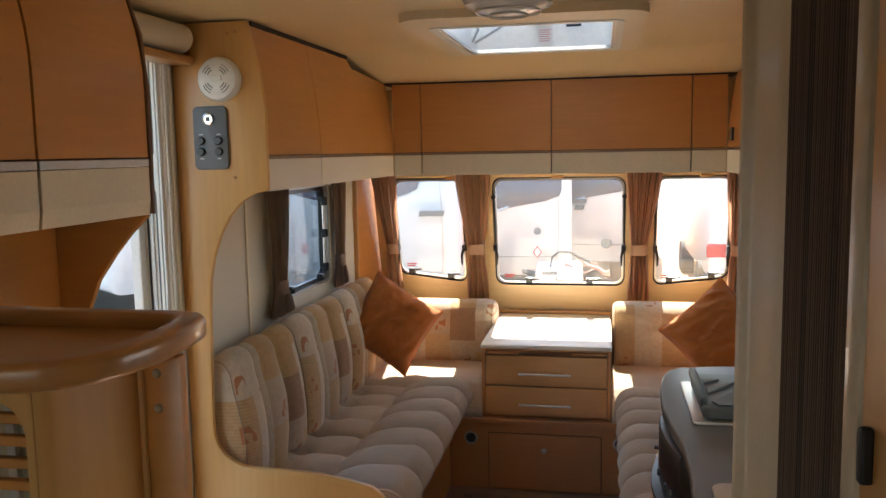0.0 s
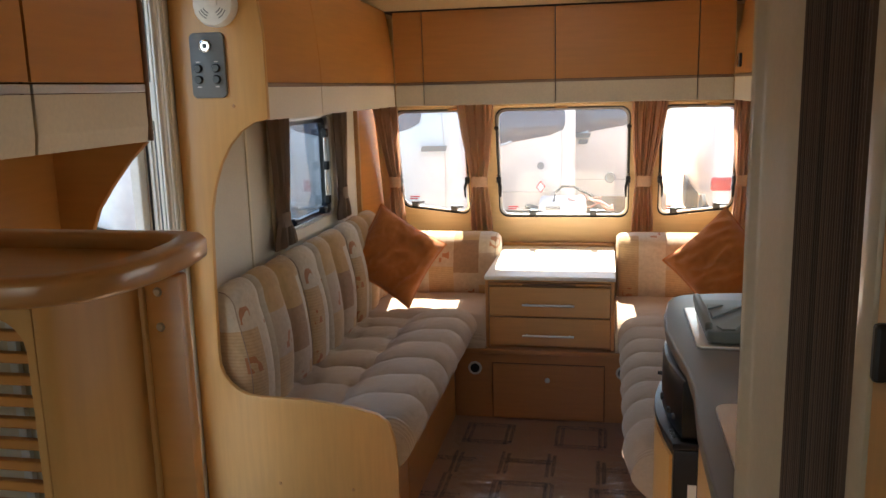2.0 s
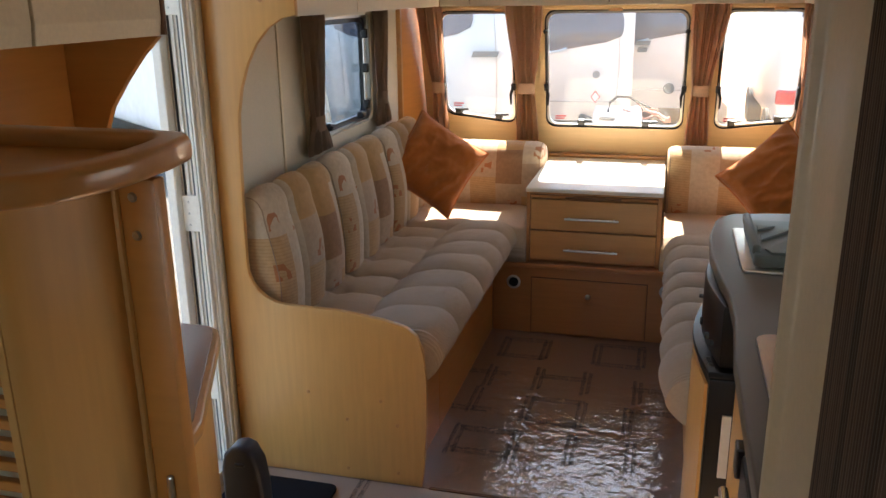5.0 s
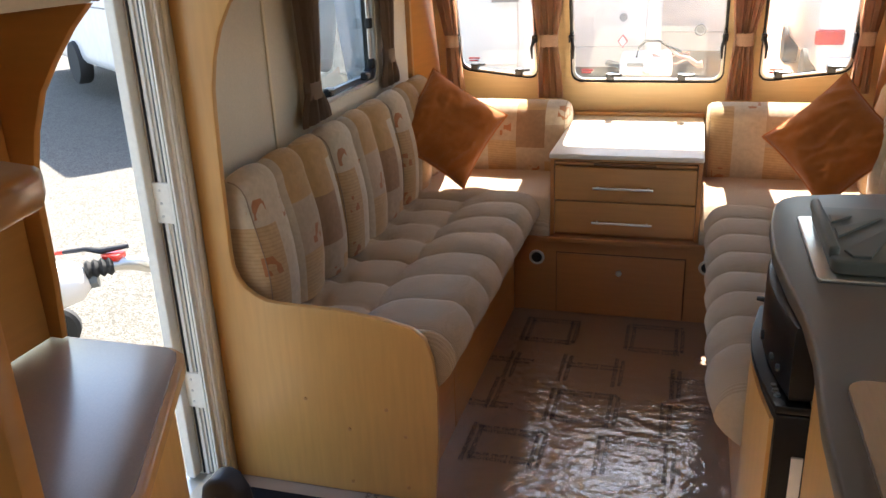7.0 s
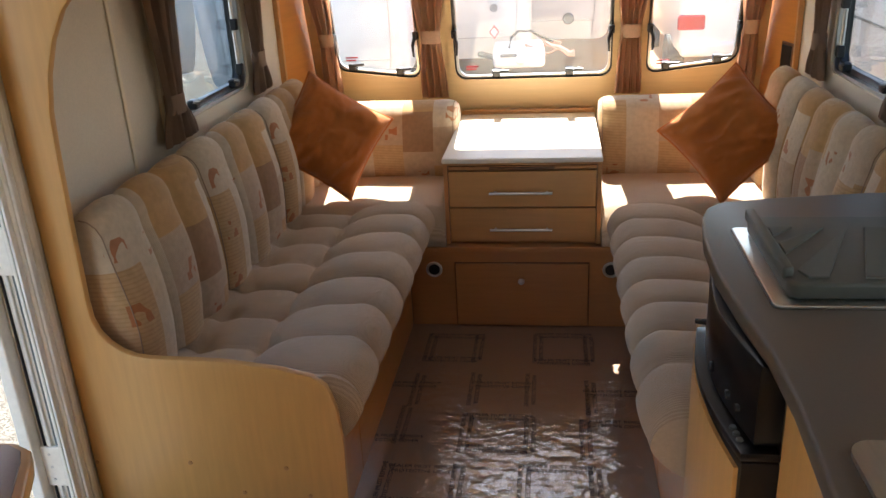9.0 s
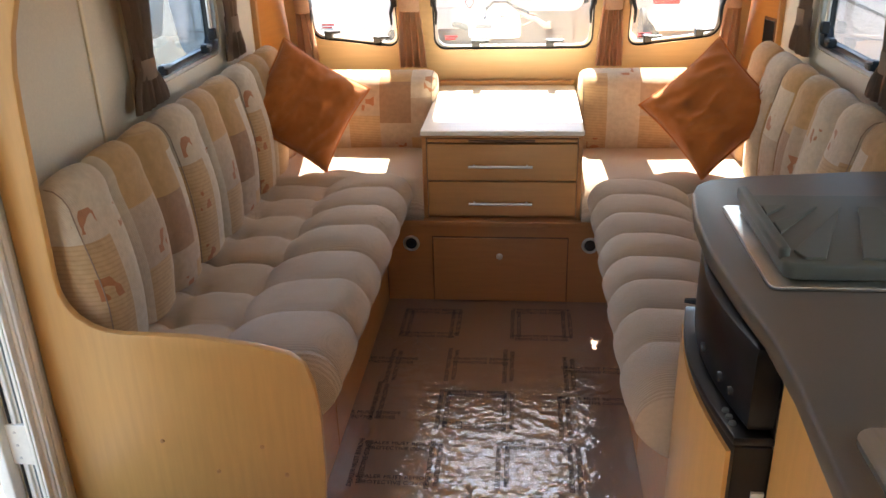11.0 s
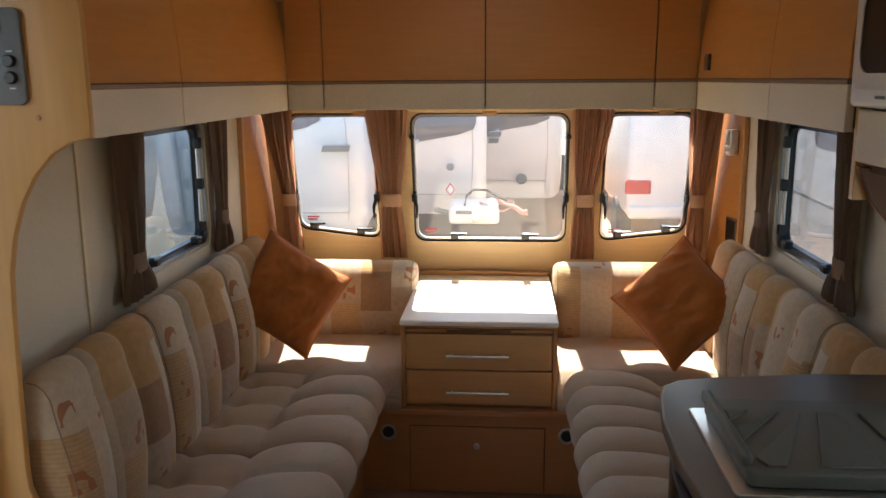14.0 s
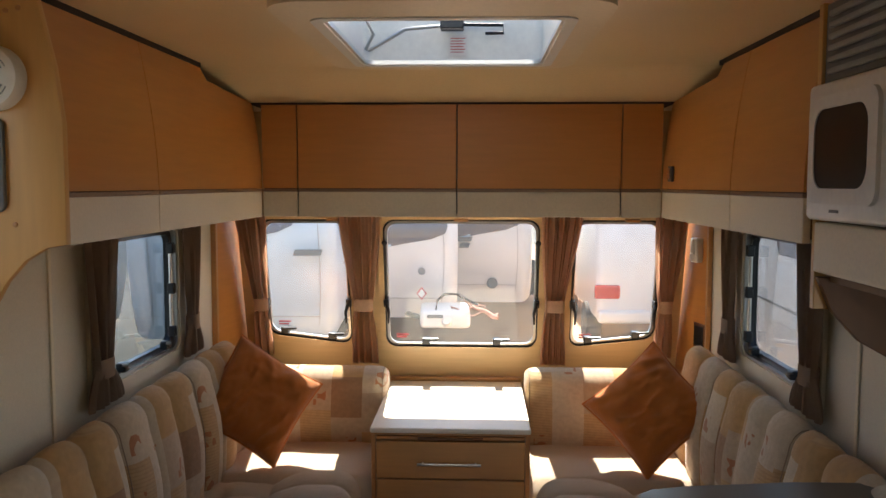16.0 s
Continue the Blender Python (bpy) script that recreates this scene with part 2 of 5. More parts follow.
ll.new(info.outputs["Random"], fold_tone.inputs[0])
ll.new(fold_tone.outputs[2], nn["Principled BSDF"].inputs["Base Color"])
SLOT = mat("grey slots", (0.3, 0.3, 0.28), 0.6, scale=60)
PANE_SIDE = glass("blue-grey tinted side pane", (0.60, 0.645, 0.67))
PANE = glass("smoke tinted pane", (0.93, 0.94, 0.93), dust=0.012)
ROOF_PANE = glass("clear roof pane", (0.56, 0.58, 0.58), 0.05)
BODY = mat("white caravan body", (0.80, 0.79, 0.76), 0.3, scale=8, coat=0.3)
BODY2 = mat("pale blue caravan body", (0.62, 0.69, 0.73), 0.3, scale=8, coat=0.3)
DARKGLASS = mat("dark vehicle glass", (0.13, 0.12, 0.135), 0.05, scale=5)
GROUND = mat("tamped weathered concrete", (0.09, 0.082, 0.068), 0.9, scale=25, bump=0.8)
nn, ll = GROUND.node_tree.nodes, GROUND.node_tree.links
co, tamp, grit, both, rough_mix = (nn.new("ShaderNode" + k) for k in ("TexCoord", "TexWave", "TexNoise", "Math", "Mix"))
tamp.bands_direction = "Y"
tamp.inputs["Scale"].default_value, tamp.inputs["Distortion"].default_value, tamp.inputs["Detail"].default_value, tamp.inputs["Detail Scale"].default_value = 8.0, 16.0, 6.0, 4.0
grit.inputs["Scale"].default_value, grit.inputs["Detail"].default_value = 14.0, 9.0
both.operation = "MULTIPLY"
rough_mix.data_type = "RGBA"
rough_mix.inputs[6].default_value, rough_mix.inputs[7].default_value = (0.042, 0.037, 0.028, 1), (0.125, 0.115, 0.097, 1)
for tex in (tamp, grit):
    ll.new(co.outputs["Object"], tex.inputs[0])
ll.new(tamp.outputs[1], both.inputs[0])
ll.new(grit.outputs[0], both.inputs[1])
spread = nn.new("ShaderNodeMapRange")
spread.inputs[1].default_value, spread.inputs[2].default_value = 0.05, 0.4
ll.new(both.outputs[0], spread.inputs[0])
ll.new(spread.outputs[0], rough_mix.inputs[0])
ll.new(rough_mix.outputs[2], nn["Principled BSDF"].inputs["Base Color"])
EARTH = mat("sandy brown earth", (0.44, 0.27, 0.16), 0.95, scale=30, bump=0.6)
SEAM_PALE = mat("pale body seam", (0.45, 0.44, 0.42), 0.4, scale=60)
TAIL = mat("red tail lamp", (0.55, 0.03, 0.02), 0.2, scale=40, coat=0.5)
PAPER = mat("paper label", (0.75, 0.72, 0.68), 0.7, scale=60)
COPPER = mat("rusty pink metal", (0.5, 0.24, 0.16), 0.5, scale=60, bump=0.2)
RED_INK = mat("red ink", (0.5, 0.05, 0.05), 0.6, scale=60)


# ---- builders ----
def part(name, bm, material, parent=None, label="", smooth=False):
    me = bpy.data.meshes.new(name)
    bm.normal_update()
    bm.to_mesh(me)
    bm.free()
    me.materials.append(material)
    if smooth:
        me.polygons.foreach_set("use_smooth", [True] * len(me.polygons))
        me.set_sharp_from_angle(angle=radians(40))
    ob = new(name, me)
    if parent is not None:
        ob.parent = parent
    if label:
        ob["label"] = label
    return ob


def thing(name, label, category, group="", kind="", at=(0, 0, 0)):
    ob = new(name)
    ob.empty_display_size = 0.1
    ob.location = at
    bpy.context.view_layer.update()
    return tagged(ob, label, category, group, kind)


def put(bm, verts, m):
    bmesh.ops.transform(bm, matrix=m, verts=verts)


def box(x0, x1, y0, y1, z0, z1, bevel=0.0, seg=2, bm=None):
    bm = bm or bmesh.new()
    made = bmesh.ops.create_cube(bm, size=1)["verts"]
    put(bm, made, Matrix.Translation(((x0 + x1) / 2, (y0 + y1) / 2, (z0 + z1) / 2)) @ Matrix.Diagonal((abs(x1 - x0), abs(y1 - y0), abs(z1 - z0), 1)))
    if bevel:
        edges = list({e for v in made for e in v.link_edges})
        bmesh.ops.bevel(bm, geom=edges, offset=bevel, segments=seg, profile=0.5, affect="EDGES")
    return bm


def round_rect(x0, z0, x1, z1, r, n=6):
    pts = []
    for cx, cz, a in ((x1 - r, z1 - r, 0), (x0 + r, z1 - r, 90), (x0 + r, z0 + r, 180), (x1 - r, z0 + r, 270)):
        for i in range(n + 1):
            t = radians(a + 90 * i / n)
            pts.append((cx + r * math.cos(t), cz + r * math.sin(t)))
    return pts


def lift(p, axis, a):
    return (a, *p) if axis == "x" else (p[0], a, p[1]) if axis == "y" else (*p, a)


def slab(poly, axis, a, b, bevel=0.0, bm=None, seg=2):
    """A flat board of that outline between two planes across the axis."""
    bm = bm or bmesh.new()
    lo, hi = ([bm.verts.new(lift(p, axis, c)) for p in poly] for c in (a, b))
    faces = [bm.faces.new(lo), bm.faces.new(list(reversed(hi)))]
    for i in range(len(poly)):
        j = (i + 1) % len(poly)
        faces.append(bm.faces.new((lo[j], lo[i], hi[i], hi[j])))
    bmesh.ops.recalc_face_normals(bm, faces=faces)
    if bevel:
        rim = [e for f in faces[:2] for e in f.edges]
        bmesh.ops.bevel(bm, geom=list(set(rim)), offset=bevel, segments=seg, profile=0.5, affect="EDGES")
    return bm


def ring(outer, inner, axis, a, b, bm=None):
    """A frame between two outlines of the same number of points."""
    bm = bm or bmesh.new()
    vs = [[bm.verts.new(lift(p, axis, c)) for p in q] for q in (outer, inner) for c in (a, b)]
    k = len(outer)
    faces = []
    for i in range(k):
        j = (i + 1) % k
        for p, q in ((0, 2), (2, 3), (3, 1), (1, 0)):
            faces.append(bm.faces.new((vs[p][i], vs[p][j], vs[q][j], vs[q][i])))
    bmesh.ops.recalc_face_normals(bm, faces=faces)
    return bm


def tube(path, r, n=8, bm=None, closed=False):
    """A rod along a line of points; r may be one radius or one per point."""
    bm = bm or bmesh.new()
    pts = [Vector(p) for p in path]
    rows = []
    for i, p in enumerate(pts):
        d = (pts[min(i + 1, len(pts) - 1)] - pts[max(i - 1, 0)]).normalized()
        side = d.cross(Vector((0, 0, 1)) if abs(d.z) < 0.9 else Vector((1, 0, 0))).normalized()
        up = side.cross(d)
        q = r[i] if isinstance(r, (list, tuple)) else r
        rows.append([bm.verts.new(p + q * (math.cos(2 * math.pi * k / n) * side + math.sin(2 * math.pi * k / n) * up)) for k in range(n)])
    for a, b in zip(rows, rows[1:]):
        for k in range(n):
            bm.faces.new((a[k], a[(k + 1) % n], b[(k + 1) % n], b[k]))
    bm.faces.new(list(reversed(rows[0])))
    bm.faces.new(rows[-1])
    return bm


def lathe(profile, n=28, m=None, bm=None):
    """Turn (radius, height) pairs round the z axis, then place by m."""
    bm = bm or bmesh.new()
    rows = [[bm.verts.new((r * math.cos(2 * math.pi * k / n), r * math.sin(2 * math.pi * k / n), h)) for k in range(n)] for r, h in profile]
    for a, b in zip(rows, rows[1:]):
        for k in range(n):
            bm.faces.new((a[k], a[(k + 1) % n], b[(k + 1) % n], b[k]))
    bm.faces.new(list(reversed(rows[0])))
    bm.faces.new(rows[-1])
    if m:
        put(bm, [v for row in rows for v in row], m)
    return bm


def sheet(fn, nu, nv, bm=None, wrap_u=False):
    """A surface from fn(u, v), u and v from 0 to 1."""
    bm = bm or bmesh.new()
    g = [[bm.verts.new(fn(i / nu, j / nv)) for j in range(nv + 1)] for i in range(nu + (0 if wrap_u else 1))]
    for i in range(nu):
        for j in range(nv):
            a, b = g[i], g[(i + 1) % len(g)]
            bm.faces.new((a[j], b[j], b[j + 1], a[j + 1]))
    return bm


def wall_x(x0, x1, y0, y1, z0, z1, holes):
    """An upright wall along y from x0 to x1, with square holes (y0, y1, z0, z1) in order along y."""
    bm = bmesh.new()
    at = y0
    for a, b, c, d in holes:
        box(x0, x1, at, a, z0, z1, bm=bm)
        box(x0, x1, a, b, z0, c, bm=bm)
        box(x0, x1, a, b, d, z1, bm=bm)
        at = b
    return box(x0, x1, at, y1, z0, z1, bm=bm)


def words(text, size, m, material, parent=None, name="lettering", depth=0.0003):
    cu = bpy.data.curves.new(name, "FONT")
    cu.body, cu.size, cu.extrude = text, size, depth
    cu.align_x, cu.align_y = "CENTER", "CENTER"
    cu.materials.append(material)
    tmp = bpy.data.objects.new(name, cu)
    scene.collection.objects.link(tmp)
    me = bpy.data.meshes.new_from_object(tmp)
    bpy.data.objects.remove(tmp)
    ob = new(name, me)
    ob.matrix_world = m
    if parent is not None:
        ob.parent = parent
        ob.matrix_parent_inverse = parent.matrix_world.inverted()
    return ob


# ---- the shell of the caravan ----
XL, XR = -0.63, 1.44          # inner faces of the side walls
MID = 0.405                   # middle line
LEAN_FRONT = 0.26             # the front wall leans inwards as it rises


def front_y(z):
    return 4.70 - LEAN_FRONT * (z - 0.81)


tagged(part("floor", box(XL - 0.05, XR + 0.05, 2.62, 4.9, -0.06, 0.0), CARPET), "brown carpet of the lounge under protective film", "floor", kind="structure")
CARPET_REAR = mat("beige covered carpet", (0.46, 0.36, 0.27), 0.8, scale=300, bump=0.3)
tagged(part("trim", box(0.016, 0.83, 2.612, 2.624, -0.002, 0.004, 0.001), WOOD_DARK), "dark edge strip between the two carpets", "trim", kind="structure")
tagged(part("floor_rear", box(XL - 0.05, XR + 0.05, -1.2, 2.616, -0.06, 0.0), CARPET_REAR), "light brown carpet of the entrance and kitchen", "floor", kind="structure")
DOOR = (1.86, 2.555, 0.05, 1.83)
WIN_L = (3.33, 4.0, 0.955, 1.41)
WIN_R = (3.33, 4.0, 0.955, 1.41)
# assumed kitchen window, never in view; holds one of the fill lamps
WIN_K = (1.55, 2.45, 1.02, 1.32)
tagged(part("wall_left", wall_x(XL - 0.045, XL, -1.2, 4.44, -0.06, 1.98, [DOOR, WIN_L]), CREAM), "cream side wall with window and entrance opening", "wall", kind="structure")
tagged(part("wall_right", wall_x(XR, XR + 0.045, -1.2, 4.44, -0.06, 1.98, [WIN_K, WIN_R]), CREAM), "cream side wall with a window", "wall", kind="structure")
# unseen rear wall; its window opening is assumed and holds a fill lamp
tagged(part("wall_rear", ring([(XL - 0.045, -0.06), (XR + 0.045, -0.06), (XR + 0.045, 1.98), (XL - 0.045, 1.98)], [(-0.5, 0.95), (0.7, 0.95), (0.7, 1.55), (-0.5, 1.55)], "y", -1.25, -1.2), WOOD), "plain veneered rear wall", "wall", kind="structure")

# front wall: one leaning board with three openings, and an upright part under it
PANES = ((-0.465, -0.075, 0.885, 0.838), (0.068, 0.752, 0.828, 0.828), (0.885, 1.27, 0.832, 0.878))
TOP = 1.415


def front_board(x0, x1, za0, za1, zb, y_in=0.0, y_out=0.045, bm=None):
    """A leaning board; its lower edge may slope from za0 to za1."""
    bm = bm or bmesh.new()
    vs = []
    for off in (y_in, y_out):
        for x, z in ((x0, za0), (x1, za1), (x1, zb), (x0, zb)):
            vs.append(bm.verts.new((x, front_y(z) + off, z)))
    for f in ((0, 1, 2, 3), (7, 6, 5, 4), (0, 4, 5, 1), (1, 5, 6, 2), (2, 6, 7, 3), (3, 7, 4, 0)):
        bm.faces.new([vs[i] for i in f])
    return bm


bm = bmesh.new()
edge = -0.56
for x0, x1, a, b in PANES:
    front_board(edge, x0, 0.60, 0.60, 1.98, bm=bm)
    front_board(x0, x1, TOP, TOP, 1.98, bm=bm)
    # sloping sill under the pane
    vs = [bm.verts.new((x, front_y(z) + off, z)) for off in (0.0, 0.045) for x, z in ((x0, 0.60), (x1, 0.60), (x1, b), (x0, a))]
    for f in ((0, 1, 2, 3), (7, 6, 5, 4), (0, 4, 5, 1), (1, 5, 6, 2), (2, 6, 7, 3), (3, 7, 4, 0)):
        bm.faces.new([vs[i] for i in f])
    edge = x1
front_board(edge, 1.37, 0.60, 0.60, 1.98, bm=bm)
box(XL - 0.04, XR + 0.04, 4.76, 4.80, -0.06, 0.61, bm=bm)
bmesh.ops.recalc_face_normals(bm, faces=bm.faces)
FRONTWALL = mat("front wall veneer", (0.62, 0.42, 0.2), 0.42, grain=(0.08, 1, 1), scale=60, coat=0.1)
tagged(part("wall_front", bm, FRONTWALL), "light wood front wall with three windows", "wall", kind="structure")
for side, xw, xf in (("left", XL, -0.555), ("right", XR, 1.365)):
    bm = bmesh.new()
    s = 1 if side == "left" else -1
    yb = yt = 4.80
    quad = [(xw, 4.43, -0.02), (xf, yb, -0.02), (xf, yt, 1.97), (xw, 4.43, 1.97)]
    back = [(x - s * 0.03, y + 0.03, z) for x, y, z in quad]
    vs = [bm.verts.new(p) for p in quad + back]
    for f in ((0, 1, 2, 3), (7, 6, 5, 4), (0, 4, 5, 1), (1, 5, 6, 2), (2, 6, 7, 3), (3, 7, 4, 0)):
        bm.faces.new([vs[i] for i in f])
    bmesh.ops.recalc_face_normals(bm, faces=bm.faces)
    tagged(part("wall_corner_" + side, bm, WOOD_DOOR), "slanting maple corner board beside the front window", "wall", kind="structure")
    tagged(part("trim", box(xw - 0.002, xw + s * 0.022, 4.405, 4.43, 0.5, 1.5, 0.003), WOOD_RIM), "narrow wooden corner trim", "trim", kind="structure")

# ceiling: flat, bending down over the front lockers, with the hole of the roof light
ROOF = (0.135, 0.675, 2.80, 3.50)
bm = bmesh.new()
for x0, x1, y0, y1 in ((XL - 0.05, ROOF[0], 2.5, 3.62), (ROOF[1], XR + 0.05, 2.5, 3.62), (ROOF[0], ROOF[1], 2.5, ROOF[2]), (ROOF[0], ROOF[1], ROOF[3], 3.62), (XL - 0.05, XR + 0.05, -1.25, 2.5)):
    box(x0, x1, y0, y1, 1.94, 1.99, bm=bm)
bend = [(3.62 + 0.6 * t, 1.94 - 0.075 * (0.5 - 0.5 * math.cos(math.pi * t))) for t in [i / 10 for i in range(11)]] + [(4.8, 1.85)]
slab(bend + [(4.8, 1.99), (3.62, 1.99)], "x", XL - 0.05, XR + 0.05, bm=bm)
tagged(part("ceiling", bm, CEIL), "glossy cream ceiling curving down at the front", "ceiling", kind="structure")


# ---- windows ----
def cream_ring(name, x, y0, y1, z0, z1, side):
    s = 1 if side == "left" else -1
    w = thing(name, "side window with smoke-tinted pane and black inner frame", "window", kind="structure")
    out = [(y0 - 0.045, z0 - 0.045), (y1 + 0.045, z1 + 0.045)]
    part("window_surround", ring(round_rect(*out[0], *out[1], 0.05), round_rect(y0, z0, y1, z1, 0.045), "x", x - s * 0.03, x + s * 0.012), CREAM, w, "cream moulded surround", True)
    part("window_frame", ring(round_rect(y0 - 0.002, z0 - 0.002, y1 + 0.002, z1 + 0.002, 0.045), round_rect(y0 + 0.03, z0 + 0.03, y1 - 0.03, z1 - 0.03, 0.04), "x", x - s * 0.035, x - s * 0.012), BLACK, w, "black rubber frame", True)
    part("window_sill", ring(round_rect(y0 - 0.004, z0 - 0.004, y1 + 0.004, z1 + 0.004, 0.045), round_rect(y0 + 0.01, z0 + 0.01, y1 - 0.01, z1 - 0.01, 0.043), "x", x - s * 0.014, x + s * 0.004), ALU, w, "thin metal edge", True)
    pane = part("pane", slab(round_rect(y0 + 0.01, z0 + 0.01, y1 - 0.01, z1 - 0.01, 0.04), "x", x - s * 0.03, x - s * 0.026), PANE_SIDE, w)
    pane.visible_shadow = False
    # stay rails and latches inside the frame
    for yy in (y0 + 0.045, y1 - 0.045):
        part("stay", tube([(x - s * 0.004, yy, z0 + 0.07), (x - s * 0.004, yy, z1 - 0.07)], 0.007), ALU, w, "metal window stay", True)
        for zz in (z0 + 0.07, (z0 + z1) / 2, z1 - 0.08):
            part("latch", box(x - s * 0.014, x + s * 0.012, yy - 0.012, yy + 0.012, zz - 0.02, zz + 0.02, 0.005), BLACK, w)
    for yy in (y0 + 0.18, y1 - 0.13):
        k = part("catch", box(x - s * 0.012, x + s * 0.02, yy - 0.018, yy + 0.018, z0 + 0.02, z0 + 0.05, 0.006), BLACK, w)
        part("lever", tube([(x + s * 0.018, yy, z0 + 0.042), (x + s * 0.022, yy - 0.05, z0 + 0.052)], [0.007, 0.004]), BLACK, k, "", True)
    return w


cream_ring("window_1", XL, *WIN_L, "left")
cream_ring("window_2", XR, *WIN_R, "right")


def front_window(name, x0, x1, a, b):
    """One of the three leaning front windows; a and b are the sill heights at its ends."""
    w = thing(name, "front window with tinted pane, black frame and catches", "window", kind="structure")

    def outline(inset, r, n=6):
        pts = []
        for x, z in round_rect(x0 + inset, 0.0 + inset, x1 - inset, 1.0, r, n):
            lo = a + (b - a) * (x - x0) / (x1 - x0)
            # heights below half follow the sill, those above follow the head
            zz = lo + z if z < 0.5 else TOP - inset - (1.0 - z)
            pts.append((x, zz))
        return pts

    def leaning(bm, off):
        for v in bm.verts:
            v.co.y = front_y(v.co.z) + v.co.y + off
        return bm

    part("window_surround", leaning(ring(outline(-0.02, 0.06), outline(0.004, 0.05), "y", -0.012, 0.02), 0), FRONTWALL, w, "moulded wooden surround", True)
    part("window_frame", leaning(ring(outline(0.002, 0.05), outline(0.011, 0.047), "y", 0.0, 0.03), 0), BLACK, w, "black rubber frame", True)
    part("window_sill", leaning(ring(outline(0.010, 0.047), outline(0.021, 0.042), "y", 0.006, 0.026), 0), ALU, w, "thin metal edge", True)
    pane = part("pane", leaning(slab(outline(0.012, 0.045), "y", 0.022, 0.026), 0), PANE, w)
    pane.visible_shadow = False
    width = x1 - x0
    for f in (0.27, 0.73) if width > 0.5 else (0.22, 0.76):
        x = x0 + width * f
        z = a + (b - a) * f + 0.03
        k = part("catch", leaning(box(x - 0.017, x + 0.017, -0.035, 0.01, z - 0.014, z + 0.02, 0.005), 0), BLACK, w)
        part("lever", tube([(x, front_y(z) - 0.035, z + 0.012), (x + 0.055, front_y(z) - 0.04, z + 0.016)], [0.007, 0.005]), BLACK, k, "", True)
    for x, s in ((x0 + 0.012, 1), (x1 - 0.012, -1)):
        z = 1.02
        k = part("catch", leaning(box(x - 0.012, x + 0.012, -0.03, 0.01, z, z + 0.035, 0.004), 0), BLACK, w)
        part("lever", tube([(x, front_y(z) - 0.03, z + 0.02), (x + s * 0.012, front_y(z) - 0.04, z - 0.02), (x + s * 0.01, front_y(z) - 0.035, z - 0.07)], [0.009, 0.007, 0.004]), BLACK, k, "", True)
        part("knob", lathe([(0.004, 0), (0.006, 0.02), (0.012, 0.022), (0.012, 0.032), (0.006, 0.036)], 12, Matrix.Translation((x, front_y(1.31) + 0.005, 1.31)) @ pose(0, 0, 0, 90)), BLACK, w, "", True)
        part("stay", tube([(x, front_y(z) - 0.004, z + 0.05), (x, front_y(1.3) - 0.004, 1.3)], 0.005), BLACK, w, "", True)
    # printed bars low on the pane
    for i in range(2):
        part("marking", leaning(box(x0 + 0.05, x0 + 0.105 - 0.01 * i, 0.017, 0.019, a + 0.055 - 0.012 * i, a + 0.062 - 0.012 * i), 0), RED_INK, w)
    return w


for i, p in enumerate(PANES):
    front_window("window_%d" % (i + 3), *p)
tagged(part("trim", box(-0.5, 1.3, front_y(1.425) - 0.05, front_y(1.425) + 0.01, 1.418, 1.436, 0.004), FRONTWALL), "curtain rail board under the front lockers", "trim", kind="structure")

# ---- roof light ----
rl = thing("roof_light", "cream-framed roof window with a wire stay, in the ceiling", "roof window", kind="structure")
x0, x1, y0, y1 = ROOF
part("window_frame", ring(round_rect(x0 - 0.085, y0 - 0.18, x1 + 0.085, y1 + 0.085, 0.09), round_rect(x0, y0, x1, y1, 0.03), "z", 1.915, 1.945), ROOF_FRAME, rl, "broad cream frame", True)
bm = ring(round_rect(x0 - 0.02, y0 - 0.02, x1 + 0.02, y1 + 0.02, 0.04), round_rect(x0 + 0.006, y0 + 0.006, x1 - 0.006, y1 - 0.006, 0.03), "z", 1.912, 2.07)
part("upstand", bm, WHITE, rl, "white lining", True)
part("window_sill", ring(round_rect(x0 - 0.004, y0 - 0.004, x1 + 0.004, y1 + 0.004, 0.03), round_rect(x0 + 0.014, y0 + 0.014, x1 - 0.014, y1 - 0.014, 0.03), "z", 1.916, 1.928), ALU, rl, "", True)
bm = sheet(lambda u, v: (x0 - 0.03 + (x1 - x0 + 0.06) * u, y0 - 0.03 + (y1 - y0 + 0.06) * v, 2.075 + 0.09 * (1 - (2 * u - 1) ** 4) * (1 - (2 * v - 1) ** 4)), 12, 12)
pane = part("pane", bm, ROOF_PANE, rl, "domed clear pane", True)
pane.visible_shadow = False
part("stay", tube([(0.153, 3.40, 2.045), (0.176, 3.43, 1.995), (0.151, 3.45, 1.955), (0.16, 3.455, 1.952), (0.268, 3.45, 2.012), (0.37, 3.45, 2.02)], 0.005), ALU, rl, "bent wire stay", True)
k = part("catch", box(0.37, 0.438, 3.42, 3.47, 2.008, 2.036, 0.004), BLACK, rl)
part("lever", tube([(0.438, 3.45, 2.024), (0.552, 3.45, 2.022), (0.553, 3.45, 2.0), (0.5, 3.45, 1.999)], 0.005), BLACK, k, "", True)
lab = part("label", box(0.392, 0.448, 3.485, 3.4875, 1.94, 2.0), PAPER, rl, "white paper label with red print")
for i in range(6):
    part("marking", box(0.398, 0.442 - 0.006 * (i % 2), 3.4825, 3.4845, 1.99 - 0.008 * i, 1.992 - 0.008 * i), RED_INK, lab)

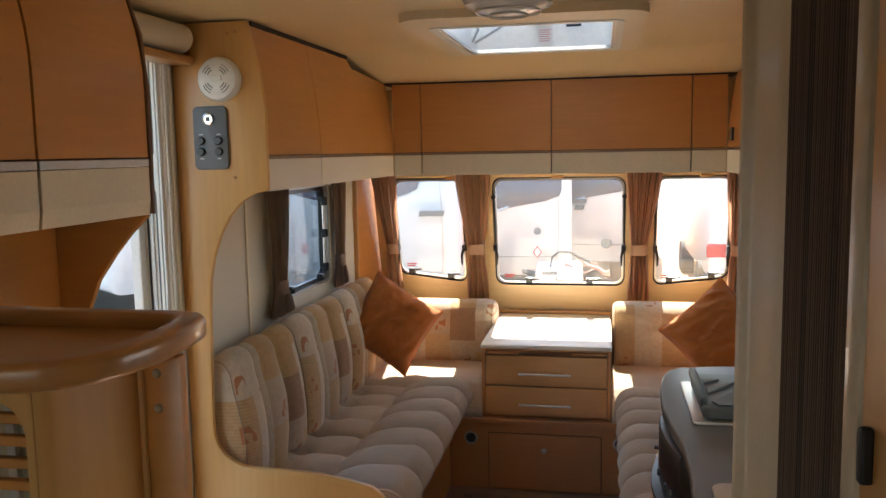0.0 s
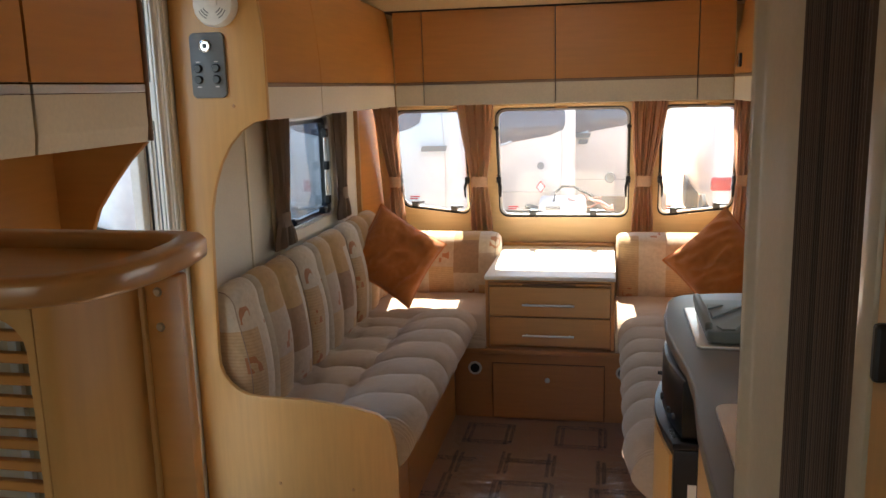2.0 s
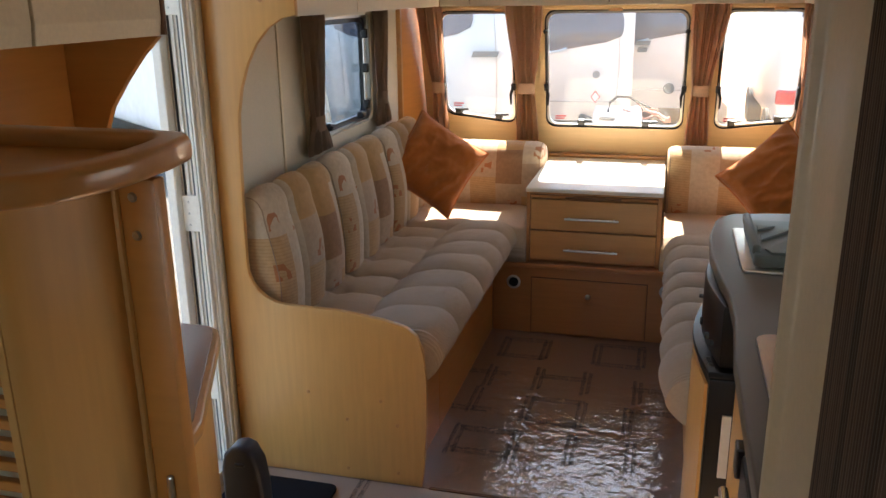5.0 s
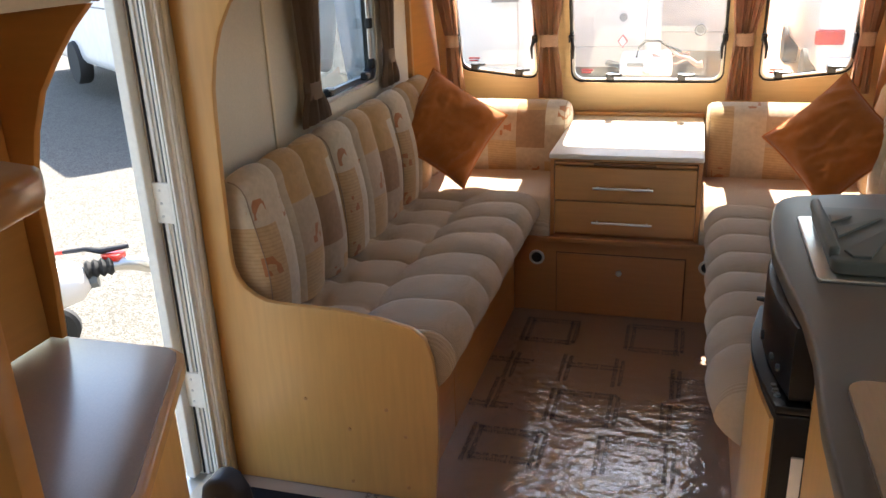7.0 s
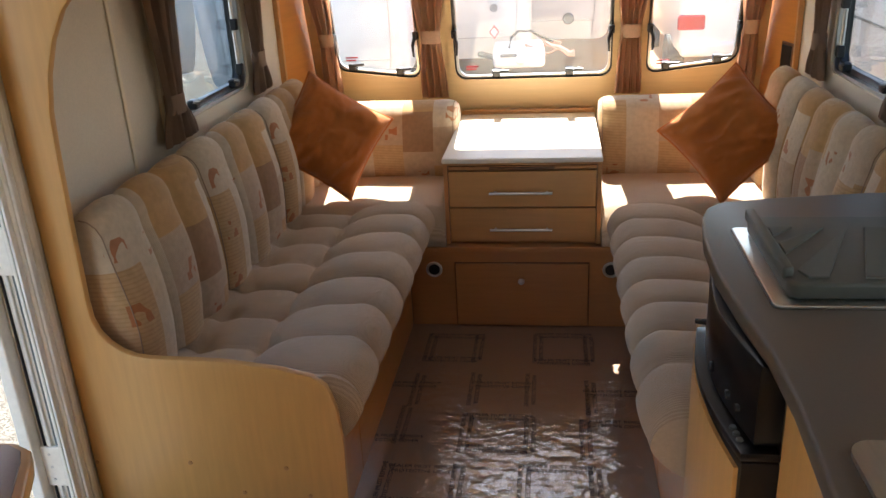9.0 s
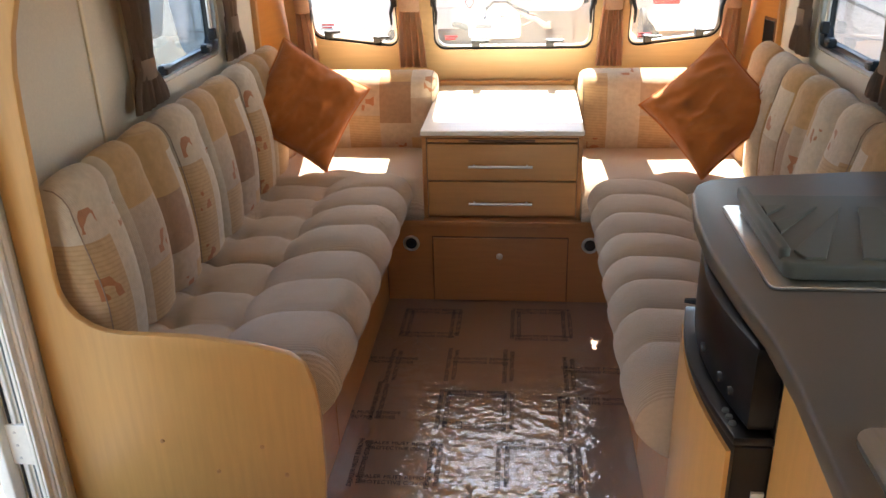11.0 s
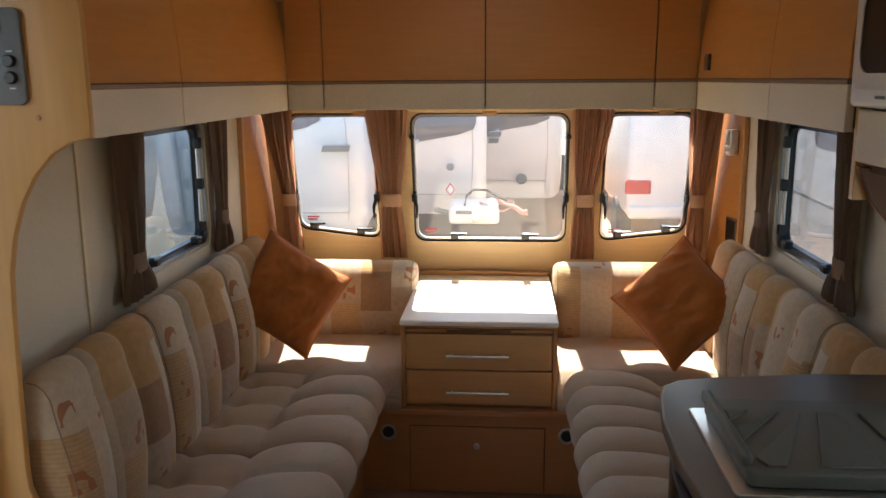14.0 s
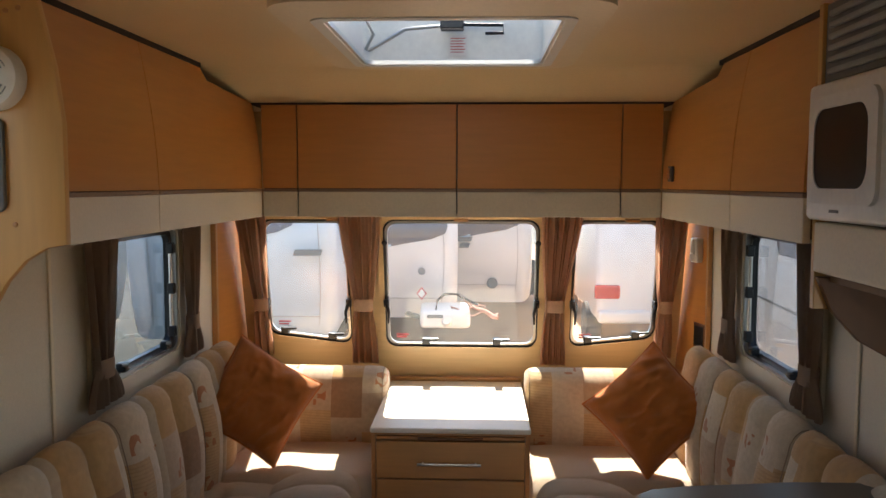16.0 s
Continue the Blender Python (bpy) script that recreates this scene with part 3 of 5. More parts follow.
lamp = thing("ceiling_lamp", "round glass and steel ceiling lamp, switched off", "lamp", at=(0.41, 2.33, 1.94))
part("base", lathe([(0.13, 0), (0.13, -0.012), (0.118, -0.022)], 40), ALU, lamp, "steel ring", True)
GLASSY = mat("frosted lamp glass", (0.62, 0.6, 0.55), 0.18, scale=40, coat=0.5)
part("shade", lathe([(0.118, -0.018), (0.114, -0.03), (0.1, -0.05), (0.07, -0.066), (0.03, -0.073), (0.005, -0.074)], 40), GLASSY, lamp, "ribbed glass bowl", True)
for r, z in ((0.104, -0.048), (0.078, -0.064), (0.045, -0.0725)):
    part("rib", tube([(r * math.cos(a * 0.2618), r * math.sin(a * 0.2618), z) for a in range(25)], 0.003, 6), GLASSY, lamp, "", True)


# ---- overhead lockers ----
def locker_profile(x_face, s, z_top):
    """Outline across a side locker: upright ivory foot, then a door that curves back to the ceiling."""
    return [(x_face - s * 0.045 * ((z - 1.54) / 0.38) ** 1.8 if z > 1.54 else x_face, z) for z in [1.54 + (z_top - 1.54) * i / 8 for i in range(9)]]


def side_locker(label, x_face, x_wall, s, tops):
    """A locker on a side wall; tops lists the height of its door along y."""
    y0, y1 = tops[0][0], tops[-1][0]
    low = min(z for y, z in tops)
    lk = thing("overhead_locker", label, "locker", group="overhead lockers", at=((x_face + x_wall) / 2, (y0 + y1) / 2, 1.437))
    inv = Matrix.Translation(-lk.location)
    t = 0.018

    def add(name, bm, m, lab="", smooth=False):
        bmesh.ops.transform(bm, matrix=inv, verts=bm.verts)
        return part(name, bm, m, lk, lab, smooth)

    body = [(x - s * t, z) for x, z in [(x_face, 1.445)] + locker_profile(x_face, s, low)]
    add("body", slab(body + [(x_wall, low), (x_wall, 1.445)], "y", y0 + 0.003, y1 - 0.003), WOOD_DARK)
    add("underside", slab([(x_face - s * 0.02, 1.4372), (x_face - s * 0.02, 1.444), (x_wall, 1.444), (x_wall, 1.4372)], "y", y0 + 0.003, y1 - 0.003), CREAM_DOOR)
    g = 0.0015
    add("pelmet", slab([(x_face, 1.437), (x_face, 1.533), (x_face - s * t, 1.533), (x_face - s * t, 1.437)], "y", y0 + g, y1 - g, 0.002), CREAM_DOOR, "ivory lower strip")
    add("trim", slab([(x_face + s * 0.002, 1.534), (x_face + s * 0.002, 1.543), (x_face - s * t, 1.543), (x_face - s * t, 1.534)], "y", y0 + g, y1 - g, 0.001), BRONZE, "thin bronze trim")
    bm = bmesh.new()
    cols = []
    for k, (y, zt) in enumerate(tops):
        f = locker_profile(x_face, s, zt)
        f[0] = (f[0][0], 1.546)
        y += g if k == 0 else -g if k == len(tops) - 1 else 0
        cols.append([bm.verts.new((x, y, z)) for x, z in f + [(x - s * t, z) for x, z in reversed(f)]])
    k = len(cols[0])
    for a, b in zip(cols, cols[1:]):
        for i in range(k):
            bm.faces.new((a[i], a[(i + 1) % k], b[(i + 1) % k], b[i]))
    bm.faces.new(cols[0])
    bm.faces.new(list(reversed(cols[-1])))
    bmesh.ops.recalc_face_normals(bm, faces=bm.faces)
    add("door", bm, WOOD_DOOR, "curved pear-wood door", True)
    return lk


side_locker("pear-wood overhead locker with ivory strip on the side wall", -0.345, XL + 0.002, 1, [(2.64, 1.925), (3.12, 1.925)])
side_locker("long pear-wood overhead locker reaching into the front corner", -0.345, XL + 0.002, 1, [(3.121, 1.925), (3.60, 1.925), (3.64, 1.89), (4.158, 1.868)])
side_locker("pear-wood overhead locker beside the microwave", 1.172, XR - 0.002, -1, [(2.79, 1.925), (3.308, 1.925)])
lkr = side_locker("long pear-wood overhead locker with a black catch", 1.172, XR - 0.002, -1, [(3.309, 1.925), (3.56, 1.925), (3.60, 1.89), (4.158, 1.868)])
k = part("catch", box(-0.004, 0.006, -0.028, 0.028, -0.028, 0.028, 0.003), BLACK, lkr, "square black catch")
k.location = (1.172 - 0.005 - lkr.location.x, 4.0 - lkr.location.y, 1.60 - 1.437)
part("button", box(-0.008, -0.003, -0.012, 0.02, -0.02, 0.02, 0.002), CHROME, k)
JOINTS = (-0.345, -0.208, 0.401, 1.02, 1.172)
for i in range(4):
    a, b = JOINTS[i] + 0.0022, JOINTS[i + 1] - 0.0022
    lk = thing("overhead_locker", "pear-wood overhead locker above the front windows" if i in (1, 2) else "narrow pear-wood corner locker above the front windows", "locker", group="overhead lockers", at=((a + b) / 2, 4.3, 1.437))
    inv = Matrix.Translation(-lk.location)
    for name, bm, m, lab in (
        ("body", box(a + 0.001, b - 0.001, 4.18, front_y(1.6) + 0.005, 1.446, 1.861), WOOD_DARK, ""),
        ("underside", box(a, b, 4.185, front_y(1.445) + 0.005, 1.438, 1.4455), CREAM_DOOR, ""),
        ("pelmet", box(a, b, 4.162, 4.18, 1.437, 1.533, 0.002), CREAM_DOOR, "ivory lower strip"),
        ("trim", box(a, b, 4.160, 4.18, 1.534, 1.543, 0.001), BRONZE, "thin bronze trim"),
        ("door", slab([(4.162, 1.546), (4.159, 1.62), (4.154, 1.74), (4.147, 1.861), (4.165, 1.861), (4.172, 1.74), (4.18, 1.546)], "x", a, b), WOOD_DOOR, "pear-wood door"),
    ):
        bmesh.ops.transform(bm, matrix=inv, verts=bm.verts)
        part(name, bm, m, lk, lab)

# ---- sofa end panel with cut-out, between lounge and entrance ----
PY0, PY1 = 2.612, 2.632
outline = [(XL + 0.004, 0.004), (XL + 0.004, 1.935), (-0.385, 1.935), (-0.352, 1.79), (-0.338, 1.68), (-0.338, 1.44)]
outline += [(-0.338 - 0.204 * math.sin(radians(a)), 1.44 - 0.36 * (1 - math.cos(radians(a))) * 1.0) for a in range(12, 91, 13)]
outline += [(-0.548, 0.90), (-0.552, 0.72)]
outline += [(-0.552 + 0.125 * (1 - math.cos(radians(a))), 0.70 - 0.118 * math.sin(radians(a))) for a in range(10, 91, 16)]
outline += [(-0.26, 0.578), (-0.12, 0.560), (-0.045, 0.542), (-0.012, 0.515), (0.005, 0.46), (0.014, 0.36), (0.012, 0.22), (0.002, 0.08), (-0.008, 0.004)]
ep = thing("sofa_end_panel", "maple end panel with a rounded cut-out beside the sofa", "panel", at=(-0.3, PY0, 0))


def local(bm, ob):
    bmesh.ops.transform(bm, matrix=Matrix.Translation(-ob.location), verts=bm.verts)
    return bm


part("board", local(slab(outline, "y", PY0, PY1, 0.003), ep), WOOD, ep, "", True)
for x, z in ((-0.374, 0.296), (-0.247, 0.214), (-0.133, 0.29), (-0.081, 0.212), (-0.251, 0.039), (-0.082, 0.044), (-0.618, 0.288), (-0.441, 1.48), (-0.42, 1.905), (-0.445, 1.9)):
    part("screw_cap", local(lathe([(0.0055, 0), (0.005, 0.002), (0.002, 0.003)], 10, Matrix.Translation((x, PY0, z)) @ pose(0, 0, 0, 90)), ep), WOOD_RIM, ep)
for x in (-0.13, 0.41, 1.13):
    tagged(part("trim", box(x - 0.03, x + 0.03, front_y(1.41) - 0.055, front_y(1.41) - 0.02, 1.404, 1.4175, 0.003), WOOD_RIM), "small wooden clip under the curtain rail", "trim", kind="structure")
for x, s in ((XL, 1), (XR, -1)):
    tagged(part("trim", box(x - 0.001, x + s * 0.006, 3.08, 3.095, 0.5, 1.436, 0.002), CREAM_DOOR), "narrow cream joint strip on the wall", "trim", kind="structure")
# strips that paint the shadow gap between locker tops and ceiling
for x0, x1 in ((XL + 0.003, -0.389), (1.216, XR - 0.003)):
    tagged(part("trim", box(x0, x1, 2.66, 3.60, 1.9255, 1.9395), SHADOW_GAP), "near-black strip painting the shadow gap between lockers and ceiling", "trim", kind="structure")
tagged(part("trim", box(-0.385, 1.212, 4.142, 4.5, 1.8625, 1.8755), SHADOW_GAP), "near-black strip painting the shadow gap between front lockers and ceiling", "trim", kind="structure")

# ---- sofas ----
def smooth_groove(d, w):
    """0 in a seam, 1 away from it."""
    return 1 - math.exp(-(d / w) ** 2)


def seat_cushion(label, x_back, x_front, y0, y1, s, first, pitch):
    """A tufted seat that rolls over its front edge; s is the way it faces along x."""
    c = thing("seat_cushion", label, "cushion", group="seat cushions", at=((x_back + x_front) / 2, (y0 + y1) / 2, 0.33))
    depth = abs(x_front - x_back)
    seams = [first + pitch * i for i in range(-2, 14)]

    def fn(u, v):
        y = y0 + (y1 - y0) * v
        d = min(abs(y - q) for q in seams)
        dn = min(1.0, d / (pitch / 2))
        dome = (1 - (1 - dn) ** 2) ** 0.5
        end = min(1.0, min(y - y0, y1 - y) / 0.045)
        end = math.sqrt(max(0.0, 1 - (1 - end) ** 2))
        dome = min(dome, 0.15 + 0.85 * end)
        # two rows of buttons on the flat rear part, then a fat roll along the front
        flat, tuft, rear = depth - 0.075, depth * 0.555, depth * 0.29
        top = 0.500 + 0.036 * dome
        if u < 0.7:
            x = u / 0.7 * flat
            z = 0.460 + 0.025 * dome
            for q in (rear, tuft):
                z -= 0.018 * math.exp(-((x - q) / 0.03) ** 2) * math.exp(-(d / 0.035) ** 2)
                z -= 0.007 * math.exp(-((x - q) / 0.02) ** 2) * (1 - 0.4 * dome)
            if x > tuft:
                t = min(1.0, (x - tuft) / (flat - tuft) * (1.05 + 0.35 * dome))
                z += (top - z) * math.sin(t * math.pi / 2) ** 0.85
        else:
            a = (u - 0.7) / 0.3 * math.pi * 0.86
            x = flat + (0.066 + 0.026 * dome) * math.sin(a) - 0.04 * max(0.0, -math.cos(a))
            z = top - 0.092 * (1 - math.cos(a))
        z = 0.36 + (z - 0.36) * (0.84 + 0.16 * end) if z > 0.36 else z
        px = x_back + s * x
        z += 0.005 * noise.noise(Vector((px * 7, y * 7, 0.3))) + 0.0015 * noise.noise(Vector((px * 30, y * 30, 4.1)))
        return (px, y, z)

    n = max(24, int((y1 - y0) / 0.0125))
    bm = sheet(fn, 60, n)
    # the flat underside of the overhang
    sheet(lambda u, v: fn(1.0, v) if u < 0.5 else (x_back + s * (depth - 0.16), y0 + (y1 - y0) * v, 0.336), 1, n, bm)
    # close the ends down to the board
    for v in (0.0, 1.0):
        rim = [fn(i / 60, v) for i in range(61)]
        vs = [bm.verts.new(p) for p in rim] + [bm.verts.new((x_back + s * (depth - 0.16), rim[0][1], 0.336)), bm.verts.new((x_back, rim[0][1], 0.335))]
        bm.faces.new(vs)
    bmesh.ops.remove_doubles(bm, verts=bm.verts, dist=0.0005)
    bmesh.ops.recalc_face_normals(bm, faces=bm.faces)
    part("cover", local(bm, c), SEAT, c, "", True)
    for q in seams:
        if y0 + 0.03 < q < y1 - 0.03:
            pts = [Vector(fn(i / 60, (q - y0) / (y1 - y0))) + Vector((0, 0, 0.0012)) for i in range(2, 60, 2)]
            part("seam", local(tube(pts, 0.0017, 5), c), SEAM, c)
    return c


def back_cushion(label, u0, u1, face, back, z0, z1, along, s, material, channels, lean=0.06):
    """A back cushion with upright channels, against a wall: along 'y' or 'x'; s is the way it faces."""
    c = thing("back_cushion", label, "cushion", group="back cushions", at=((back, (u0 + u1) / 2, z0) if along == "y" else ((u0 + u1) / 2, back, z0)))
    cuts = [u0 + (u1 - u0) * (i + 1) / channels for i in range(channels - 1)]
    half = (u1 - u0) / channels / 2

    def fn(a, v):
        u = u0 + (u1 - u0) * v
        end = min(1.0, min(u - u0, u1 - u) / 0.05)
        end = math.sqrt(max(0.0, 1 - (1 - end) ** 2))
        d = min([abs(u - q) for q in cuts + [u0, u1]]) if channels > 1 else 1.0
        puff = (1 - (1 - min(1.0, d / half)) ** 2) ** 0.5
        # a goes up the front, over the rolled top and down the back
        h = z1 - z0
        thick = abs(face - back)
        if a < 0.55:
            f = a / 0.55
            z = z0 + f * (h - 0.075)
            o = thick + 0.02 * math.sin(f * math.pi) - lean * f * 0.6
        else:
            t = (a - 0.55) / 0.45 * math.pi
            r = (thick - lean * 0.6) / 2
            o = r + r * math.cos(t)
            z = z1 - 0.075 + 0.075 * math.sin(t)
            if t > math.pi * 0.5:
                z -= 0.05 * (t / math.pi - 0.5)
        o = o * (0.86 + 0.14 * end) * (0.80 + 0.22 * puff)
        z = z0 + (z - z0) * (0.93 + 0.07 * end) * (0.94 + 0.065 * puff)
        o += 0.007 * noise.noise(Vector((u * 6, z * 5, 1.7))) + 0.002 * noise.noise(Vector((u * 22, z * 9, 5.2)))
        p = back + s * o
        return (p, u, z) if along == "y" else (u, p, z)

    bm = sheet(fn, 36, max(18, int((u1 - u0) / 0.011)))
    for v in (0.0, 1.0):
        bm.faces.new([bm.verts.new(fn(i / 36, v)) for i in range(37)])
    bmesh.ops.remove_doubles(bm, verts=bm.verts, dist=0.0005)
    bmesh.ops.recalc_face_normals(bm, faces=bm.faces)
    part("cover", local(bm, c), material, c, "", True)
    for q in cuts + [u0 + 0.012, u1 - 0.012]:
        pts = [Vector(fn(i / 36, (q - u0) / (u1 - u0))) + Vector((s * 0.001, 0, 0.001) if along == "y" else (0, s * 0.001, 0.001)) for i in range(0, 30, 2)]
        part("seam", local(tube(pts, 0.0016, 5), c), PIPING, c)
    return c


SFL, SFR = -0.052, 0.79   # fronts of the two sofa bases
for side, xw, xf, s in (("left", XL, SFL, 1), ("right", XR, SFR, -1)):
    y0 = 2.634 if side == "left" else 2.568
    base = thing("sofa", "maple sofa bench with a lift-up front flap", "sofa", group="sofa benches", at=((xw + xf) / 2, 3.5, 0))
    t = xf - s * 0.018
    part("front", local(box(t, xf, y0, 3.0, 0.002, 0.335, 0.002), base), WOOD_DOOR, base)
    part("front", local(box(t, xf, 3.004, 3.94, 0.002, 0.335, 0.002), base), WOOD_DOOR, base)
    part("top_board", local(box(xw + s * 0.003, t - s * 0.001, y0, 4.7, 0.31, 0.33), base), WOOD_FLAT, base)
    part("rail", local(box(xw + s * 0.003, xw + s * 0.03, y0, 4.7, 0.002, 0.309), base), WOOD_FLAT, base)
    st = part("strap", local(tube([(xf, 2.985, 0.335), (xf + s * 0.006, 2.99, 0.31), (xf + s * 0.004, 3.0, 0.265), (xf + s * 0.008, 3.005, 0.25)], 0.004, 6), base), BLACK, base, "short black pull strap", True)
    part("strap", local(box(xf - 0.002, xf + s * 0.012, 3.62, 3.645, 0.28, 0.32, 0.003), base), BLACK, base, "black catch")
seat_cushion("oatmeal tufted seat cushion on the long sofa", -0.62, 0.05, 2.65, 3.262, 1, 2.875, 0.186)
seat_cushion("oatmeal tufted seat cushion on the long sofa", -0.62, 0.05, 3.266, 3.93, 1, 3.446, 0.178)
seat_cushion("oatmeal tufted seat cushion behind the worktop", 1.43, 0.705, 2.575, 3.24, -1, 2.757, 0.165)
seat_cushion("oatmeal tufted seat cushion behind the worktop", 1.43, 0.705, 3.244, 3.93, -1, 3.41, 0.165)


def corner_seat(label, x0, x1, y0, y1):
    """A plain seat block in a front corner beside the chest, with a rolled front edge."""
    c = thing("seat_cushion", label, "cushion", group="seat cushions", at=((x0 + x1) / 2, (y0 + y1) / 2, 0.33))

    def fn(u, v):
        x = x0 + (x1 - x0) * v
        end = min(1.0, min(x - x0, x1 - x) / 0.04)
        end = math.sqrt(max(0.0, 1 - (1 - end) ** 2))
        if u < 0.35:
            a = u / 0.35 * math.pi / 2
            y = y0 + 0.07 * (1 - math.cos(a)) ** 1.2
            z = 0.335 + 0.085 * (u / 0.35) + 0.062 * math.sin(a)
        else:
            f = (u - 0.35) / 0.65
            y = y0 + 0.07 + (y1 - y0 - 0.07) * f
            z = 0.482 + 0.014 * math.sin(f * math.pi)
        z = 0.335 + (z - 0.335) * (0.86 + 0.14 * end) + 0.004 * noise.noise(Vector((x * 8, y * 8, 2)))
        return (x, y, z)

    bm = sheet(fn, 40, 36)
    for v in (0.0, 1.0):
        rim = [fn(i / 40, v) for i in range(41)]
        bm.faces.new([bm.verts.new(p) for p in rim] + [bm.verts.new((rim[0][0], y1, 0.335))])
    bmesh.ops.remove_doubles(bm, verts=bm.verts, dist=0.0005)
    bmesh.ops.recalc_face_normals(bm, faces=bm.faces)
    part("cover", local(bm, c), SEAT, c, "", True)
    return c


corner_seat("oatmeal seat cushion in the front corner by the chest", -0.62, 0.0955, 3.935, 4.5)
corner_seat("oatmeal seat cushion in the front corner by the chest", 0.677, 1.43, 3.935, 4.5)
for a, b in ((2.655, 3.205), (3.21, 3.80), (3.805, 4.36)):
    back_cushion("patchwork back cushion in cream, tan and brown", a, b, -0.455, -0.615, 0.478, 0.925, "y", 1, BACK_Y, 3)
for a, b in ((2.60, 3.21), (3.215, 3.93), (3.935, 4.36)):
    back_cushion("patchwork back cushion in cream, tan and brown", a, b, 1.27, 1.425, 0.478, 0.925, "y", -1, BACK_Y, 4 if b - a > 0.7 else 3 if b - a > 0.5 else 2)
back_cushion("patchwork bolster under the front window", -0.47, 0.10, 4.36, 4.58, 0.485, 0.79, "x", -1, BACK_X, 1, 0.02)
back_cushion("patchwork bolster under the front window", 0.685, 1.28, 4.36, 4.58, 0.485, 0.79, "x", -1, BACK_X, 1, 0.02)


def scatter_cushion(label, m, size, seed):
    c = thing("scatter_cushion", label, "cushion", group="scatter cushions")
    c.matrix_world = m

    def fn(u, v, face):
        x, y = 2 * u - 1, 2 * v - 1
        fat = max(0.0, (1 - x ** 4) * (1 - y ** 4)) ** 0.5
        pinch = 1 - 0.085 * (1 - x * x) * abs(y) ** 1.5
        pinch2 = 1 - 0.085 * (1 - y * y) * abs(x) ** 1.5
        k = 0.016 * noise.noise(Vector((x * 2.2 + seed, y * 2.2, face))) + 0.006 * noise.noise(Vector((x * 5 + seed, y * 9, face)))
        crease = (0.028 * abs(noise.noise(Vector((x * 1.5 + seed, y * 3.2 + x, 5 + face)))) + 0.004 * abs(noise.noise(Vector((x * 6 + seed, y * 4 - 2 * x, 8 + face))))) * fat
        return Vector((x * size / 2 * pinch2, y * size / 2 * pinch, face * (0.075 * fat) + k * fat - face * crease))

    bm = bmesh.new()
    for f in (1, -1):
        sheet(lambda u, v: fn(u, v, f), 48, 48, bm)
    bmesh.ops.remove_doubles(bm, verts=bm.verts, dist=0.0004)
    bmesh.ops.recalc_face_normals(bm, faces=bm.faces)
    part("cover", bm, RUST, c, "", True)
    edge = [fn(i / 32, 0, 1) for i in range(33)] + [fn(1, i / 32, 1) for i in range(1, 33)] + [fn(1 - i / 32, 1, 1) for i in range(1, 33)] + [fn(0, 1 - i / 32, 1) for i in range(1, 33)]
    part("piping", tube(edge, 0.005, 6), RUST, c, "", True)
    return c


scatter_cushion("rust-orange scatter cushion leaning in the corner", Matrix.Translation((-0.36, 4.10, 0.735)) @ pose(0, 0, 0, 66, 0, 26) @ pose(0, 0, 0, 0, 0, 53), 0.37, 1.0)
scatter_cushion("rust-orange scatter cushion leaning in the corner", Matrix.Translation((1.135, 4.10, 0.72)) @ pose(0, 0, 0, 66, 0, -20) @ pose(0, 0, 0, 0, 0, 47), 0.365, 7.0)

# ---- plinth and chest of drawers ----
pl = thing("chest_plinth", "maple plinth with a hinged flap under the chest", "cabinet", at=(0.37, 3.95, 0))
part("panel", local(box(SFL + 0.001, SFR - 0.001, 3.945, 3.963, 0.002, 0.316, 0.001), pl), WOOD_CHEST, pl)
part("shelf_edge", local(box(SFL + 0.001, SFR - 0.001, 3.928, 4.70, 0.3165, 0.3375, 0.004), pl), WOOD_CHEST, pl)
part("flap_gap", local(box(0.124, 0.635, 3.9435, 3.9455, 0.006, 0.271), pl), WOOD_DARK, pl, "dark gap round the flap")
fl = part("flap", local(box(0.128, 0.631, 3.934, 3.943, 0.010, 0.267, 0.002), pl), WOOD_CHEST, pl, "maple flap door")
part("knob", local(lathe([(0.004, 0), (0.005, 0.008), (0.012, 0.012), (0.012, 0.018), (0.005, 0.021)], 16, Matrix.Translation((0.379, 3.936, 0.2)) @ pose(0, 0, 0, 90)), pl), STEEL, fl, "round metal knob", True)
for x in (0.044, 0.715):
    so = part("vent_socket", local(lathe([(0.032, 0), (0.031, 0.005), (0.026, 0.006), (0.022, 0.002), (0.0, 0.001)], 24, Matrix.Translation((x, 3.945, 0.24)) @ pose(0, 0, 0, 90)), pl), ALU, pl, "round vent with metal rim", True)
    part("vent_core", local(lathe([(0.022, 0), (0.021, 0.004), (0.004, 0.005)], 20, Matrix.Translation((x, 3.944, 0.24)) @ pose(0, 0, 0, 90)), pl), BLACK, so, "", True)

CX0, CX1, CY = 0.096, 0.674, 3.955
ch = thing("chest_of_drawers", "maple chest of two drawers with a pale top", "chest", at=((CX0 + CX1) / 2, 4.3, 0.338))
for a, b in ((CX0, CX0 + 0.016), (CX1 - 0.016, CX1)):
    part("side_panel", local(box(a, b, CY, 4.66, 0.339, 0.650, 0.002), ch), WOOD_CHEST, ch)
part("back_panel", local(box(CX0 + 0.017, CX1 - 0.017, 4.62, 4.635, 0.339, 0.649), ch), WOOD_CHEST, ch)
part("rail", local(box(CX0 + 0.017, CX1 - 0.017, CY + 0.02, 4.5, 0.339, 0.35), ch), WOOD_CHEST, ch)
part("top", local(box(CX0 - 0.004, CX1 + 0.004, CY - 0.01, 4.684, 0.6585, 0.678, 0.006, 3), ch), CHESTTOP, ch, "pale laminate top")
